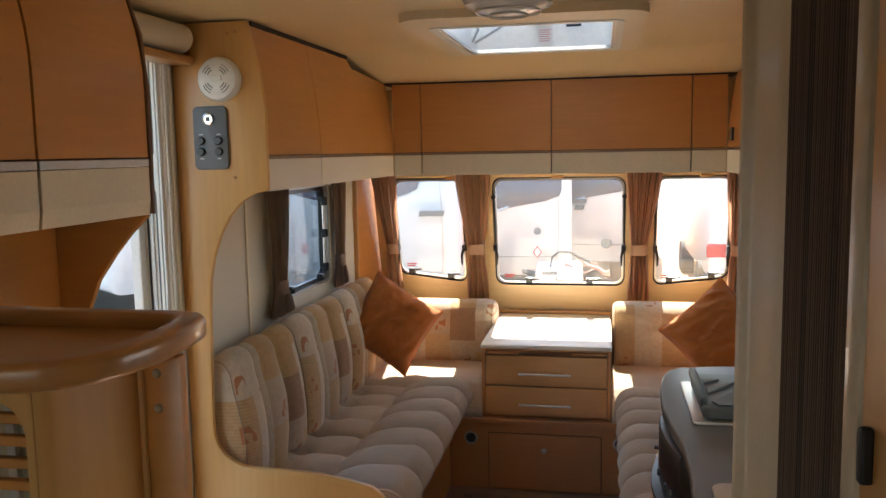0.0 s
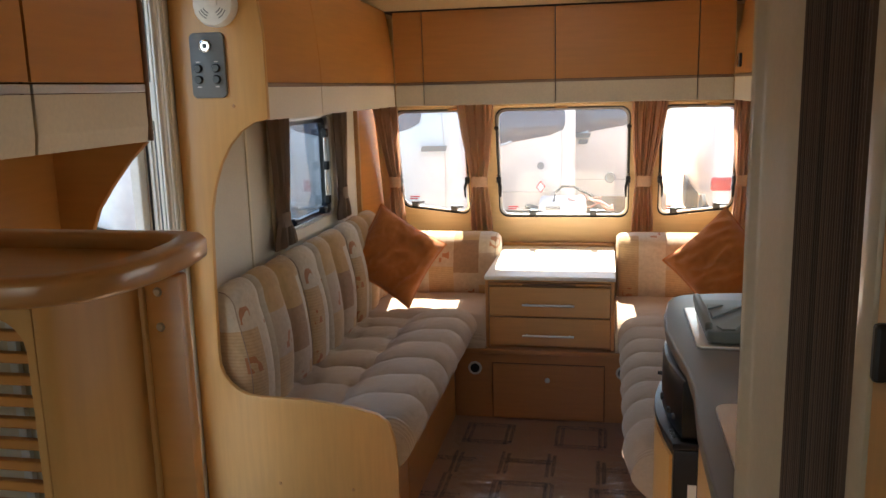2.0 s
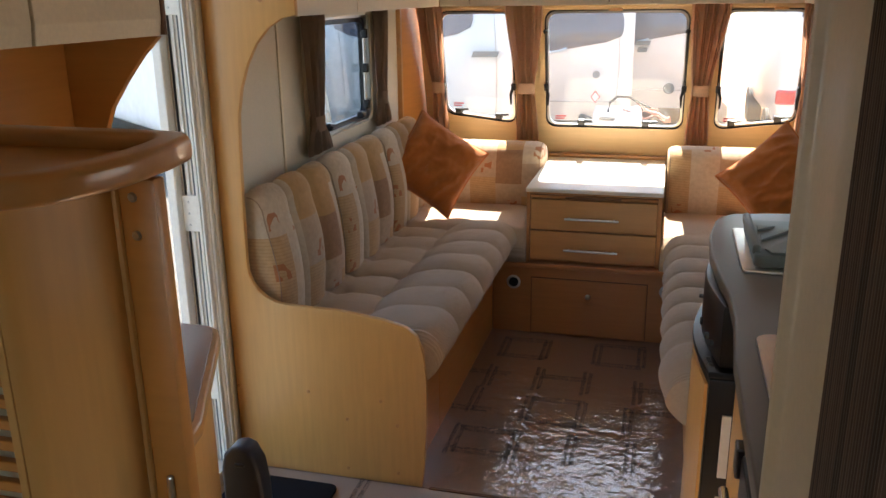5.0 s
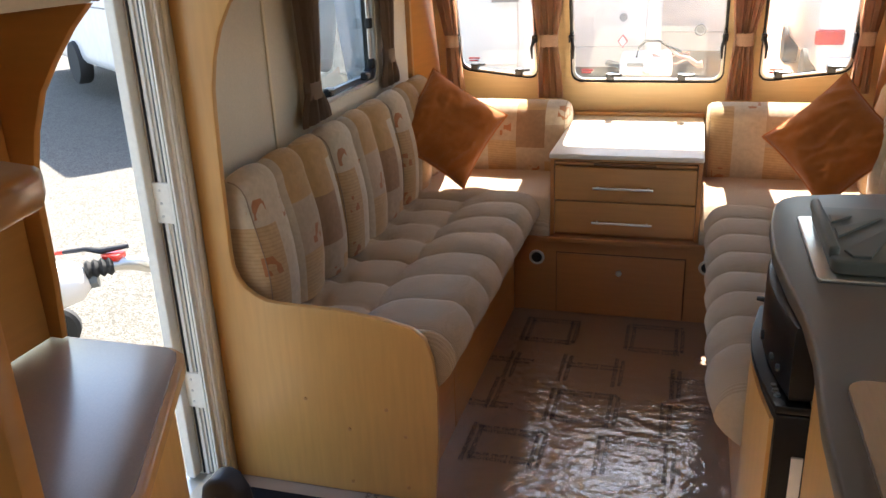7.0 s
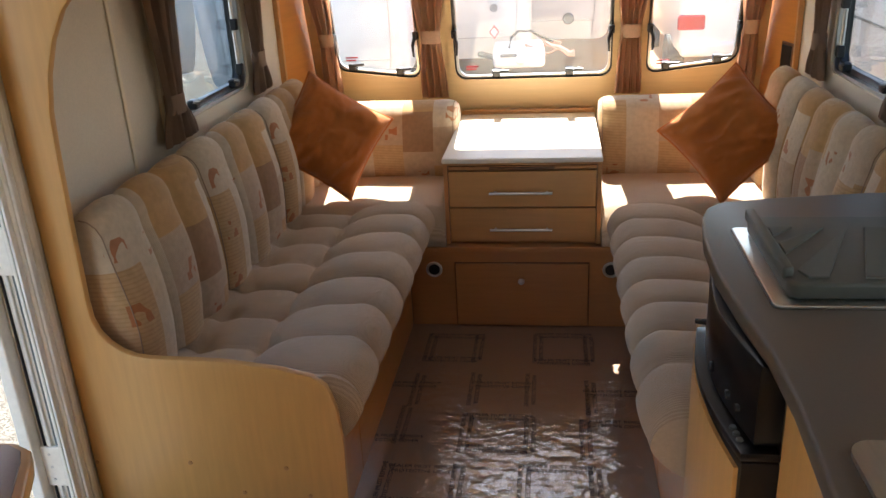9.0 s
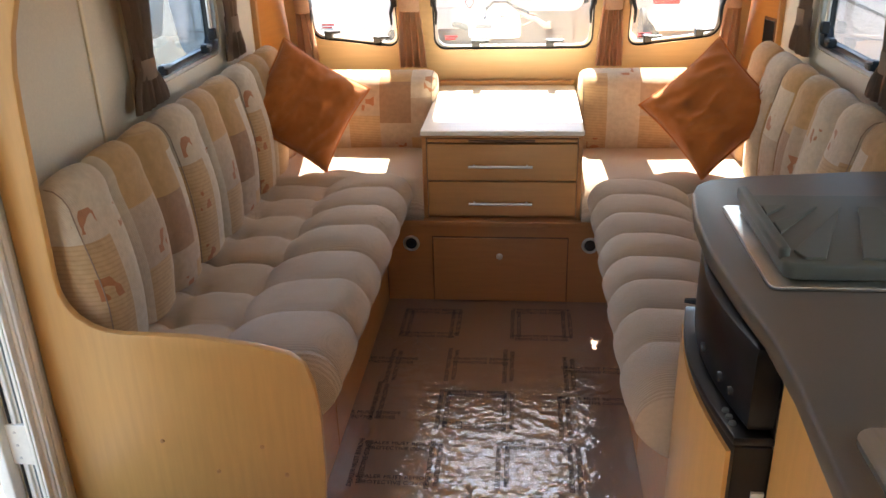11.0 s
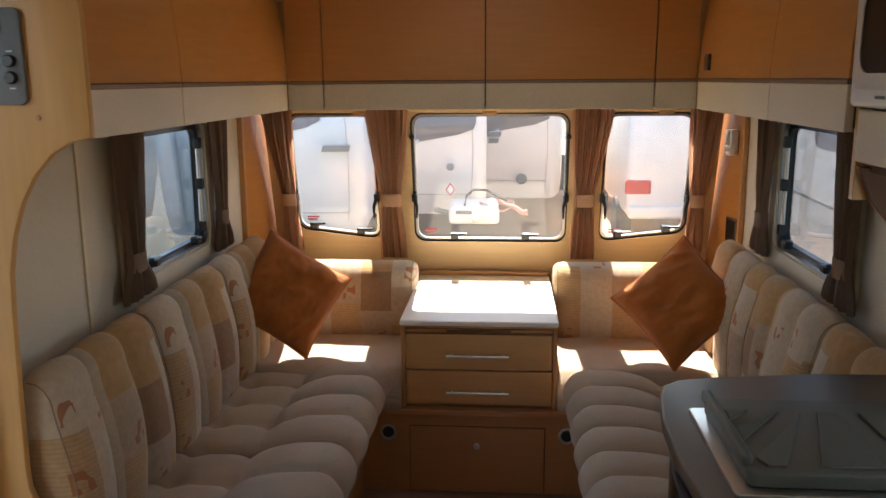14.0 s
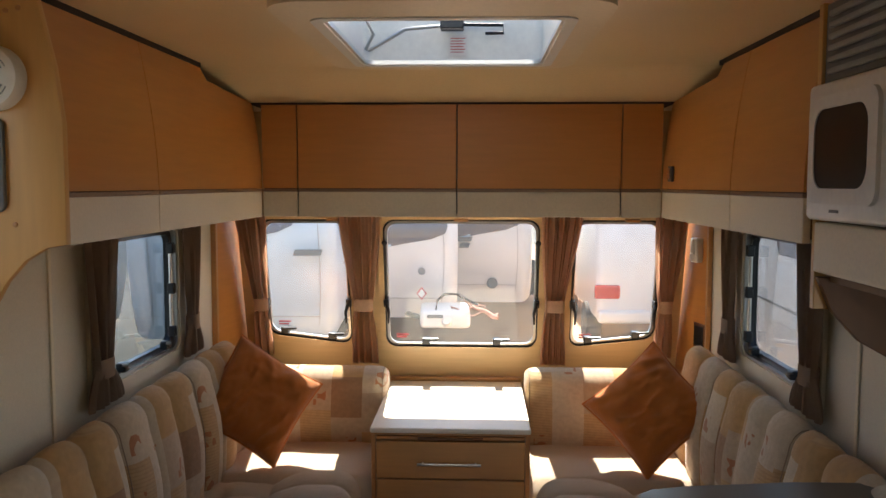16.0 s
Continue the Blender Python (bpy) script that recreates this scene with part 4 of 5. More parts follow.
part("top_edge", local(box(CX0 - 0.001, CX1 + 0.001, CY - 0.004, 4.67, 0.6505, 0.659, 0.003), ch), WOOD_RIM, ch)
part("pull_out_leaf", local(box(CX0 + 0.018, CX1 - 0.018, CY + 0.002, 4.4, 0.632, 0.646, 0.003), ch), WOOD_CHEST, ch)
part("leaf_grip", local(box(CX0 + 0.17, CX1 - 0.17, CY - 0.008, CY + 0.002, 0.634, 0.643, 0.002), ch), WOOD_DARK, ch, "dark finger grip")
for z0, z1, zh in ((0.489, 0.627, 0.547), (0.353, 0.484, 0.404)):
    d = part("drawer", local(box(CX0 + 0.018, CX1 - 0.018, CY - 0.002, CY + 0.017, z0, z1, 0.003), ch), WOOD_DRAWER, ch, "honey maple drawer front")
    h = part("handle", local(tube([(0.265, CY - 0.02, zh), (0.497, CY - 0.02, zh)], 0.005, 10), ch), ALU, d, "slim metal bar handle", True)
    for x in (0.285, 0.477):
        part("handle_foot", local(tube([(x, CY - 0.02, zh), (x, CY - 0.001, zh)], 0.004, 8), ch), ALU, d)
tagged(part("trim", box(CX0 - 0.004, CX1 + 0.004, 4.686, front_y(0.7) - 0.003, 0.676, 0.694, 0.004), WOOD_RIM), "wooden ledge behind the chest under the window", "trim", kind="structure")


# ---- curtains ----
def curtain(label, base, along, facing, width, top, tie, bottom, material, folds, pull=0.0, tie_w=0.42, flare=0.76):
    """A gathered curtain held by a band: base is the point at mid-width on the rail, along and facing unit vectors."""
    c = thing("curtain", label, "curtain", group="curtains")
    base, along, facing = Vector(base), Vector(along), Vector(facing)
    n = folds * 10

    def fn(u, v):
        z = top + (bottom - top) * v
        vt = (tie - top) / (bottom - top)
        if v < vt:
            k = 1 - (1 - tie_w) * (v / vt) ** 1.35
        else:
            k = tie_w + (flare - tie_w) * math.sin(min(1.0, (v - vt) / (1 - vt)) * math.pi / 2)
        shift = pull * (v / vt if v < vt else 1.0)
        a = 2 * math.pi * folds * u + 1.3 * noise.noise(Vector((u * 5, v * 1.5, folds)))
        deep = 0.019 * (0.6 + 0.4 * k) * (0.75 + 0.5 * abs(noise.noise(Vector((u * 9, 2.2, folds)))))
        w = (u - 0.5) * width * k + shift + 0.004 * math.sin(a * 0.5)
        o = deep * (1 + math.sin(a)) + 0.006
        lean = (top - z) * LEAN_FRONT if abs(facing.y) > 0.9 else 0.0
        p = base + along * w + facing * (o - lean)
        return (p.x, p.y, z + 0.004 * math.sin(a) * (v > 0.98))

    bm = sheet(fn, n, 40)
    bmesh.ops.solidify(bm, geom=bm.faces[:], thickness=0.0015)
    part("cloth", bm, material, c, "", True)

    def band(u, v):
        a = u * 2 * math.pi
        z = tie + 0.028 - 0.056 * v
        w = math.cos(a) * width * tie_w * 0.53 + pull
        o = 0.018 + 0.022 * math.sin(a)
        lean = (top - z) * LEAN_FRONT if abs(facing.y) > 0.9 else 0.0
        p = base + along * w + facing * (o - lean)
        return (p.x, p.y, z)

    part("tie_band", sheet(band, 28, 3, wrap_u=True), material, c, "", True)
    return c


FY = front_y(1.425) - 0.045
for x, w, pull, bot in ((-0.483, 0.135, 0.015, 0.80), (-0.017, 0.185, 0.0, 0.765), (0.835, 0.172, -0.022, 0.765), (1.288, 0.135, 0.0, 0.80)):
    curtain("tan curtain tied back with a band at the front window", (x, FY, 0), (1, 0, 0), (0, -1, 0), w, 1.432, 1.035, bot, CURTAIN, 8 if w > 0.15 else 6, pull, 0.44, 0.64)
# side curtains wear the copy with shade painted into its colour
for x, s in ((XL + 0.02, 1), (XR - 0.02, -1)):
    curtain("curtain in a painted shade tone, gathered by a band beside the side window", (x, 3.31, 0), (0, 1, 0), (s, 0, 0), 0.22, 1.432, 1.035, 0.925, CURTAIN_SHADED, 5, 0.0, 0.46, 1.05)
    curtain("curtain in a painted shade tone, gathered by a band beside the side window", (x, 4.06, 0), (0, 1, 0), (s, 0, 0), 0.19, 1.432, 1.045, 0.925, CURTAIN_SHADED, 5, 0.0, 0.46, 1.05)

# ---- fittings on the panels ----
sm = thing("smoke_alarm", "round white smoke alarm on the maple panel", "alarm", at=(-0.47, PY0, 1.768))
M90 = pose(0, 0, 0, 90)
part("body", lathe([(0.064, 0), (0.064, 0.022), (0.058, 0.032), (0.045, 0.036), (0.0, 0.037)], 40, M90), WHITE, sm, "", True)
for a in range(4):
    for r in (0.028, 0.036, 0.044):
        pts = [(r * math.cos(radians(a * 90 + 25 + b)), -0.0372 + (0.002 if r > 0.04 else 0), r * math.sin(radians(a * 90 + 25 + b))) for b in range(0, 45, 8)]
        part("slot", tube(pts, 0.0018, 5), SLOT, sm)
part("button", box(-0.018, 0.018, -0.041, -0.036, -0.007, 0.009, 0.002), WHITE, sm)
cp = thing("control_panel", "grey switch panel with gauge and four black buttons", "switch panel", at=(-0.508, PY0, 1.598))
pts = []
for x, z in round_rect(-0.052, -0.093, 0.052, 0.093, 0.014):
    pts.append((x * (1 + 0.1 * (1 - (z / 0.093) ** 2)), z))
part("plate", slab(pts, "y", -0.012, 0.0, 0.003), GREY, cp, "", True)
g = part("gauge", lathe([(0.019, 0), (0.018, 0.006), (0.015, 0.007), (0.013, 0.004), (0.0, 0.004)], 24, Matrix.Translation((-0.003, -0.012, 0.055)) @ M90), CHROME, cp, "round chrome gauge", True)
part("emblem", box(-0.009, 0.002, -0.019, -0.0155, 0.049, 0.062, 0.001), BLACK, g)
for x in (-0.029, 0.027):
    for z in (-0.008, -0.04):
        part("button", lathe([(0.0125, 0), (0.0125, 0.006), (0.010, 0.010), (0.0, 0.010)], 18, Matrix.Translation((x, -0.012, z)) @ M90), BLACK, cp, "round black button", True)
        part("marking", box(x - 0.006, x + 0.006, -0.0128, -0.0119, z + (0.017 if z > -0.02 else -0.022), z + (0.020 if z > -0.02 else -0.019)), PAPER, cp)

# socket and alarm sensor on the slanting board by the right front corner


def on_corner(f, z):
    p = Vector((XR + (1.365 - XR) * f, 4.43 + 0.37 * f, z))
    nrm = Vector((-0.37, -0.075, 0)).normalized()
    return Matrix.Translation(p) @ Matrix.Rotation(math.atan2(nrm.x, -nrm.y), 4, "Z")


so = thing("wall_socket", "black socket in a bronze frame on the corner board", "socket")
so.matrix_world = on_corner(0.22, 0.925)
part("frame", box(-0.05, 0.05, -0.008, 0, -0.052, 0.052, 0.003), WOOD_DARK, so)
part("insert", box(-0.04, 0.04, -0.011, -0.006, -0.042, 0.042, 0.002), BLACK, so)
se = thing("motion_sensor", "small cream alarm sensor on the corner board", "sensor")
se.matrix_world = on_corner(0.27, 1.285)
part("body", box(-0.03, 0.03, -0.035, 0, -0.05, 0.055, 0.010, 3), WHITE, se, "", True)
part("lens", box(-0.022, 0.022, -0.038, -0.03, -0.04, -0.01, 0.003), PAPER, se)

# ---- floor film and print ----
film = thing("protective_film", "clear wrinkled protective film over the lounge carpet", "film")
FILM = glass("clear film", (0.95, 0.94, 0.93), 0.03, 0.18, 0.7)
bm = sheet(lambda u, v: (SFL + 0.004 + (SFR - SFL - 0.008) * u, 2.626 + 1.315 * v, 0.0035 + 0.0017 * noise.noise(Vector((u * 14, v * 38, 0))) + 0.0013 * noise.noise(Vector((u * 48, v * 76, 3))) + 0.0006 * abs(noise.noise(Vector((u * 90, v * 150, 7))))), 160, 320)
f = part("sheet", bm, FILM, film, "", True)
f.visible_shadow = False
LINE = "DEALER MUST REMOVE"
LINE2 = "PROTECTIVE COVER"


def print_square(x, y, w, h, sides):
    for side in sides:
        cx, cy, a = {"t": (x + w / 2, y + h, 0), "b": (x + w / 2, y, 0), "l": (x, y + h / 2, 90), "r": (x + w, y + h / 2, 90)}[side]
        for k, t in ((0.012, LINE), (-0.012, LINE2)):
            off = Matrix.Translation((cx, cy, 0.0062)) @ pose(0, 0, 0, 0, 0, a) @ Matrix.Translation((0, k, 0))
            words(t, 0.0205, off, INK, film, "lettering", 0.0002)


for x, y, w, h, sides in (
    (0.045, 3.66, 0.18, 0.18, "tblr"), (0.445, 3.655, 0.185, 0.2, "tblr"), (0.235, 3.44, 0.19, 0.05, "tlr"), (0.23, 3.12, 0.2, 0.17, "tblr"),
    (-0.02, 3.42, 0.06, 0.06, "tr"), (-0.035, 3.16, 0.06, 0.16, "rb"), (0.02, 2.86, 0.21, 0.15, "tblr"), (0.625, 3.40, 0.16, 0.05, "tl"), (0.60, 3.10, 0.18, 0.17, "tl"), (0.42, 2.86, 0.2, 0.17, "tlr")):
    print_square(x, y, w, h, sides)
cover = thing("floor_cover", "printed protective cover on the entrance carpet", "cover")
part("sheet", box(-0.24, 0.78, 1.0, 2.60, 0.0015, 0.0035), CARPET_REAR, cover)
for x, y, a in ((-0.19, 2.53, 90), (-0.05, 2.42, 90), (0.08, 2.47, 0), (0.3, 2.44, 0), (0.45, 2.35, 90), (0.1, 2.2, 0), (0.3, 2.1, 90)):
    for k, t in ((0.012, LINE), (-0.012, LINE2)):
        words(t, 0.0205, Matrix.Translation((x, y, 0.0065)) @ pose(0, 0, 0, 0, 0, a) @ Matrix.Translation((0, k, 0)), INK, cover, "lettering", 0.0002)

# ---- kitchen on the right ----
top_outline = [(XR - 0.002, 1.36), (XR - 0.002, 2.84), (1.18, 2.835), (0.95, 2.80), (0.86, 2.775), (0.825, 2.74), (0.808, 2.69), (0.79, 2.56), (0.785, 2.40), (0.797, 2.23), (0.81, 2.12), (0.812, 1.98), (0.80, 1.78), (0.798, 1.36)]
wt = thing("worktop", "dark grey laminate worktop with a rounded end", "worktop", at=(1.1, 2.1, 0.87))
part("top", local(slab(top_outline, "z", 0.868, 0.901, 0.006, seg=3), wt), WORKTOP, wt, "", True)
part("splashback", local(box(XR - 0.012, XR - 0.001, 1.36, 2.66, 0.902, 1.0, 0.003), wt), CREAM_DOOR, wt)

kc = thing("kitchen_cabinet", "maple kitchen base cabinet with an oven", "cabinet", at=(1.1, 1.9, 0))
KX = 0.84
part("end_panel", local(box(KX, XR - 0.002, 2.552, 2.566, 0.002, 0.867, 0.002), kc), WOOD, kc)
part("body", local(box(KX + 0.02, XR - 0.004, 1.37, 2.108, 0.08, 0.866), kc), WOOD, kc)
part("door", local(box(KX, KX + 0.019, 1.80, 2.11, 0.09, 0.862, 0.003), kc), WOOD, kc, "maple door")
part("drawer", local(box(KX, KX + 0.019, 1.38, 1.795, 0.72, 0.862, 0.003), kc), WOOD, kc)
ov = part("oven_door", local(box(KX - 0.012, KX + 0.019, 1.38, 1.795, 0.2, 0.715, 0.006), kc), GLOSS_BLACK, kc, "black glass oven door")
part("handle", local(tube([(KX - 0.04, 1.42, 0.66), (KX - 0.04, 1.76, 0.66)], 0.009, 10), kc), CHROME, ov, "chrome bar handle", True)
part("plinth", local(box(KX + 0.04, XR - 0.004, 1.37, 2.53, 0.002, 0.079), kc), WOOD_DARK, kc)
k = part("catch", local(box(KX - 0.02, KX, 1.80, 1.84, 0.66, 0.72, 0.004), kc), BLACK, kc, "black door catch")

# refrigerator with a bowed black control head and a maple door insert
fr = thing("fridge", "built-in fridge with black frame and maple door insert", "fridge", at=(1.1, 2.27, 0))
part("body", local(box(KX + 0.005, XR - 0.01, 2.116, 2.55, 0.082, 0.862), fr), BLACK, fr)
def bowed(y0, y1, out, bulge, z0, z1, bevel):
    """A board whose front bows out towards the passage."""
    pts = [(KX - out - bulge * math.sin(math.pi * i / 16), y0 + (y1 - y0) * i / 16) for i in range(17)]
    return slab(pts + [(KX + 0.004, y1), (KX + 0.004, y0)], "z", z0, z1, bevel)


dr = part("door", local(bowed(2.12, 2.54, 0.052, 0.02, 0.10, 0.70, 0.004), fr), BLACK, fr, "black bowed door frame", True)
pts = [(KX - 0.054 - 0.02 * math.sin(math.pi * i / 16), 2.13 + 0.40 * i / 16) for i in range(17)]
part("door_insert", local(slab(pts + [(x - 0.007, y) for x, y in reversed(pts)], "z", 0.115, 0.685), fr), WOOD, dr, "maple insert panel", True)
for a, b in ((0.30, 0.42), (0.47, 0.62)):
    part("seal", local(box(KX - 0.02, KX - 0.001, 2.1135, 2.119, a, b), fr), PAPER, fr, "pale spacer strip")
part("ledge", local(bowed(2.12, 2.545, 0.055, 0.028, 0.702, 0.718, 0.004), fr), GLOSS_BLACK, fr, "bowed black door ledge", True)
hd = part("control_head", local(bowed(2.13, 2.548, 0.035, 0.03, 0.72, 0.864, 0.012), fr), GLOSS_BLACK, fr, "glossy black control panel", True)
for y, r in ((2.19, 0.007), (2.23, 0.008), (2.32, 0.010)):
    x = KX - 0.035 - 0.03 * math.sin(math.pi * (y - 2.13) / 0.418)
    part("knob", local(lathe([(r, 0), (r, 0.006), (r * 0.8, 0.008), (0.0, 0.008)], 18, Matrix.Translation((x + 0.002, y, 0.755)) @ pose(0, 0, 0, 0, -90)), fr), BLACK, hd, "round black knob", True)
part("pin", local(tube([(KX - 0.04, 2.50, 0.75), (KX - 0.066, 2.505, 0.75)], [0.007, 0.005]), fr), BLACK, fr, "", True)
for y in (2.155, 2.172, 2.189):
    part("button", local(lathe([(0.006, 0), (0.005, 0.004), (0.0, 0.004)], 10, Matrix.Translation((KX - 0.05 - 0.1 * (y - 2.155), y, 0.718))), fr), GREY, fr)

hob = thing("hob", "steel-framed hob with a closed ribbed grey lid", "hob", at=(1.1, 2.42, 0.901))
HX0, HX1, HY0, HY1 = 0.845, 1.36, 2.245, 2.60
part("surround", local(slab(round_rect(HX0, HY0, HX1, HY1, 0.012), "z", 0.9012, 0.908, 0.002), hob), STEEL, hob, "stainless surround", True)
lid = part("lid", local(slab(round_rect(HX0 + 0.025, HY0 + 0.02, HX1 - 0.02, HY1 - 0.015, 0.02), "z", 0.9085, 0.936, 0.006, seg=3), hob), LID, hob, "ribbed grey-green lid", True)
part("lip", local(box(HX0 + 0.022, HX0 + 0.04, HY0 + 0.05, HY1 - 0.012, 0.928, 0.952, 0.006, 3), hob), LID, lid, "", True)
FAN = (((0.895, 2.515), (0.936, 2.515), (0.893, 2.47)), ((0.895, 2.435), (0.99, 2.513), (0.894, 2.385)), ((0.895, 2.315), (1.03, 2.511), (0.935, 2.285), (0.905, 2.285)),
       ((0.99, 2.285), (1.06, 2.511), (1.095, 2.511), (1.09, 2.285)), ((1.135, 2.285), (1.135, 2.511), (1.205, 2.511), (1.25, 2.285)), ((1.24, 2.511), (1.31, 2.511), (1.31, 2.30)))
for poly in FAN:
    part("ridge", local(slab(list(poly), "z", 0.9355, 0.9405, 0.0015), hob), LID, lid, "raised fan-shaped panel")

sk = thing("sink", "stainless steel sink set into the worktop", "sink", at=(1.1, 1.7, 0.901))
SX0, SX1, SY0, SY1 = 0.84, 1.33, 1.48, 1.885
part("rim", local(ring(round_rect(SX0, SY0, SX1, SY1, 0.03), round_rect(SX0 + 0.04, SY0 + 0.04, SX1 - 0.04, SY1 - 0.03, 0.05), "z", 0.9012, 0.908), sk), STEEL, sk, "", True)
# no real hollow: a flat dark sheet paints the bowl's shaded inside
part("bowl", local(slab(round_rect(SX0 + 0.04, SY0 + 0.04, SX1 - 0.04, SY1 - 0.03, 0.05), "z", 0.9008, 0.9022), sk), RUBBER, sk, "flat dark panel painted as the shaded inside of the bowl", True)

# microwave in its overhead housing, with a vent above
mh = thing("microwave_housing", "ivory overhead housing with curved maple bracket", "cabinet", at=(1.3, 2.4, 1.36))
part("side_panel", local(box(1.19, XR - 0.003, 2.765, 2.786, 1.30, 1.935, 0.002), mh), WOOD, mh)
part("body", local(box(1.215, XR - 0.004, 1.37, 2.764, 1.36, 1.935), mh), WOOD_DARK, mh)
part("shelf_front", local(box(1.185, 1.214, 1.37, 2.764, 1.38, 1.485, 0.006), mh), CREAM_DOOR, mh, "ivory strip under the microwave")
br = [(1.19, 1.37), (1.22, 1.30), (1.28, 1.235), (1.36, 1.19), (XR - 0.003, 1.165), (XR - 0.003, 1.37)]
part("bracket", local(slab(br, "y", 2.745, 2.764, 0.002), mh), WOOD_DARK, mh, "curved dark bracket")
vg = part("vent_grille", local(box(1.195, 1.214, 2.33, 2.76, 1.77, 1.93, 0.003), mh), GREY, mh, "grey slotted vent")
for i in range(6):
    part("slat", local(box(1.186, 1.197, 2.36, 2.73, 1.785 + 0.023 * i, 1.797 + 0.023 * i, 0.003), mh), SLOT, vg)
mw = thing("microwave", "white built-in microwave with a dark window", "microwave", at=(1.2, 2.5, 1.49))
part("front", local(box(1.165, 1.214, 2.28, 2.764, 1.49, 1.765, 0.012, 3), mw), WHITE, mw, "", True)
dw = part("door_frame", local(ring(round_rect(2.44, 1.525, 2.735, 1.735, 0.03), round_rect(2.475, 1.555, 2.71, 1.71, 0.04), "x", 1.157, 1.166), mw), WHITE, mw, "", True)
part("door_glass", local(slab(round_rect(2.47, 1.55, 2.715, 1.715, 0.04), "x", 1.160, 1.1645), mw), GLOSS_BLACK, mw, "dark glass window", True)
part("marking", local(box(1.1635, 1.1652, 2.60, 2.64, 1.508, 1.514), mw), GREY, mw)

# ---- washroom wall on the right of the passage, with a concertina door ----
tagged(part("wall_partition", box(0.83, XR - 0.002, 1.325, 1.345, 0.002, 1.938), CREAM), "cream washroom partition", "wall", kind="structure")
tagged(part("wall_passage", box(0.83, 0.85, -1.19, 0.898, 0.002, 1.938), WOOD), "maple passage wall", "wall", kind="structure")
cd = thing("concertina_door", "brown pleated concertina door in a cream metal frame", "door", kind="structure")
post = [(0.800, 1.352), (0.807, 1.356), (0.843, 1.356), (0.843, 1.158), (0.822, 1.158), (0.819, 1.17), (0.814, 1.19), (0.811, 1.21), (0.811, 1.31), (0.807, 1.325), (0.800, 1.332), (0.797, 1.342)]
part("frame_post", slab(post, "z", 0.003, 1.937, 0.0015), CREAM_ALU, cd, "cream post with rounded nosing", True)
part("frame_post", box(0.812, 0.85, 0.90, 0.936, 0.003, 1.937, 0.006), CREAM_ALU, cd, "narrow cream post", True)
N = 28
for i in range(N):
    ya = 0.94 + (1.155 - 0.94) * i / N
    yb = 0.94 + (1.155 - 0.94) * (i + 1) / N
    bm = slab([(0.836, ya), (0.812, ya + 0.3 * (yb - ya)), (0.812, ya + 0.55 * (yb - ya)), (0.836, yb), (0.855, yb), (0.855, ya)], "z", 0.005, 1.935)
    part("pleat", bm, PLEAT, cd)
wd = thing("wardrobe_door", "maple passage door with a black grip", "door", kind="structure")
part("leaf", box(0.815, 0.83, 0.2, 0.897, 0.01, 1.93, 0.003), WOOD, wd)
part("leaf", box(0.812, 0.83, -0.9, 0.196, 0.01, 1.93, 0.003), WOOD, wd)
part("grip", box(0.806, 0.816, 0.866, 0.876, 1.316, 1.356, 0.003), BLACK, wd, "black recessed grip")

# ---- left side of the passage: dresser, low counter, kitchen lockers ----
rim = [(XL + 0.003, 1.015), (0.0, 1.012), (0.045, 1.018), (0.08, 1.035), (0.106, 1.062), (0.122, 1.10), (0.132, 1.16), (0.128, 1.24), (0.118, 1.295), (0.10, 1.318), (0.06, 1.328), (XL + 0.003, 1.345)]
inner = [(XL + 0.02, 1.05), (0.0, 1.047), (0.035, 1.051), (0.06, 1.063), (0.076, 1.085), (0.086, 1.12), (0.094, 1.17), (0.09, 1.23), (0.083, 1.27), (0.072, 1.285), (0.05, 1.292), (XL + 0.02, 1.31)]
ds = thing("dresser", "maple corner cabinet with raised rim and slatted front", "cabinet", at=(-0.2, 1.1, 0))
bm = ring(rim, inner, "z", 1.304, 1.336)
bmesh.ops.bevel(bm, geom=[e for e in bm.edges if abs(e.verts[0].co.z - e.verts[1].co.z) < 1e-6 and len(e.link_faces) == 2 and abs(e.link_faces[0].normal.dot(e.link_faces[1].normal)) < 0.3], offset=0.009, segments=4, profile=0.5, affect="EDGES")
part("rim", local(bm, ds), WOOD_RIM, ds, "rounded beech rim", True)
part("top", local(slab(inner, "z", 1.304, 1.314), ds), WOOD_FLAT, ds)
part("corner_post", local(box(0.079, 0.129, 1.195, 1.217, 0.003, 1.303, 0.003), ds), WOOD_DOOR, ds, "darker wooden corner post", True)
part("bead", local(tube([(0.079, 1.193, 0.004), (0.079, 1.193, 1.303)], 0.005, 8), ds), WOOD, ds, "rounded bead along the corner post", True)
part("side_panel", local(slab([(0.05, 1.036), (0.058, 1.040), (0.063, 1.05), (0.072, 1.10), (0.077, 1.15), (0.078, 1.193), (0.06, 1.193), (0.044, 1.05)], "z", 0.003, 1.303), ds), WOOD, ds, "bowed side panel", True)
part("front_frame", local(ring(round_rect(-0.50, 0.03, 0.0495, 1.303, 0.004), round_rect(-0.44, 0.3, 0.040, 1.292, 0.04), "y", 1.034, 1.05), ds), WOOD, ds, "", True)
part("back_panel", local(box(-0.5, 0.058, 1.195, 1.208, 0.003, 1.303), ds), CREAM_DOOR, ds)
for i in range(39):
    z = 0.31 + 0.025 * i
    part("slat", local(box(-0.45, 0.040, 1.053, 1.064, z, z + 0.012, 0.002), ds), WOOD_DOOR, ds)
part("strip", local(box(-0.105, -0.093, 1.181, 1.189, 0.32, 1.26), ds), WHITE, ds, "pale upright strip behind the slats")
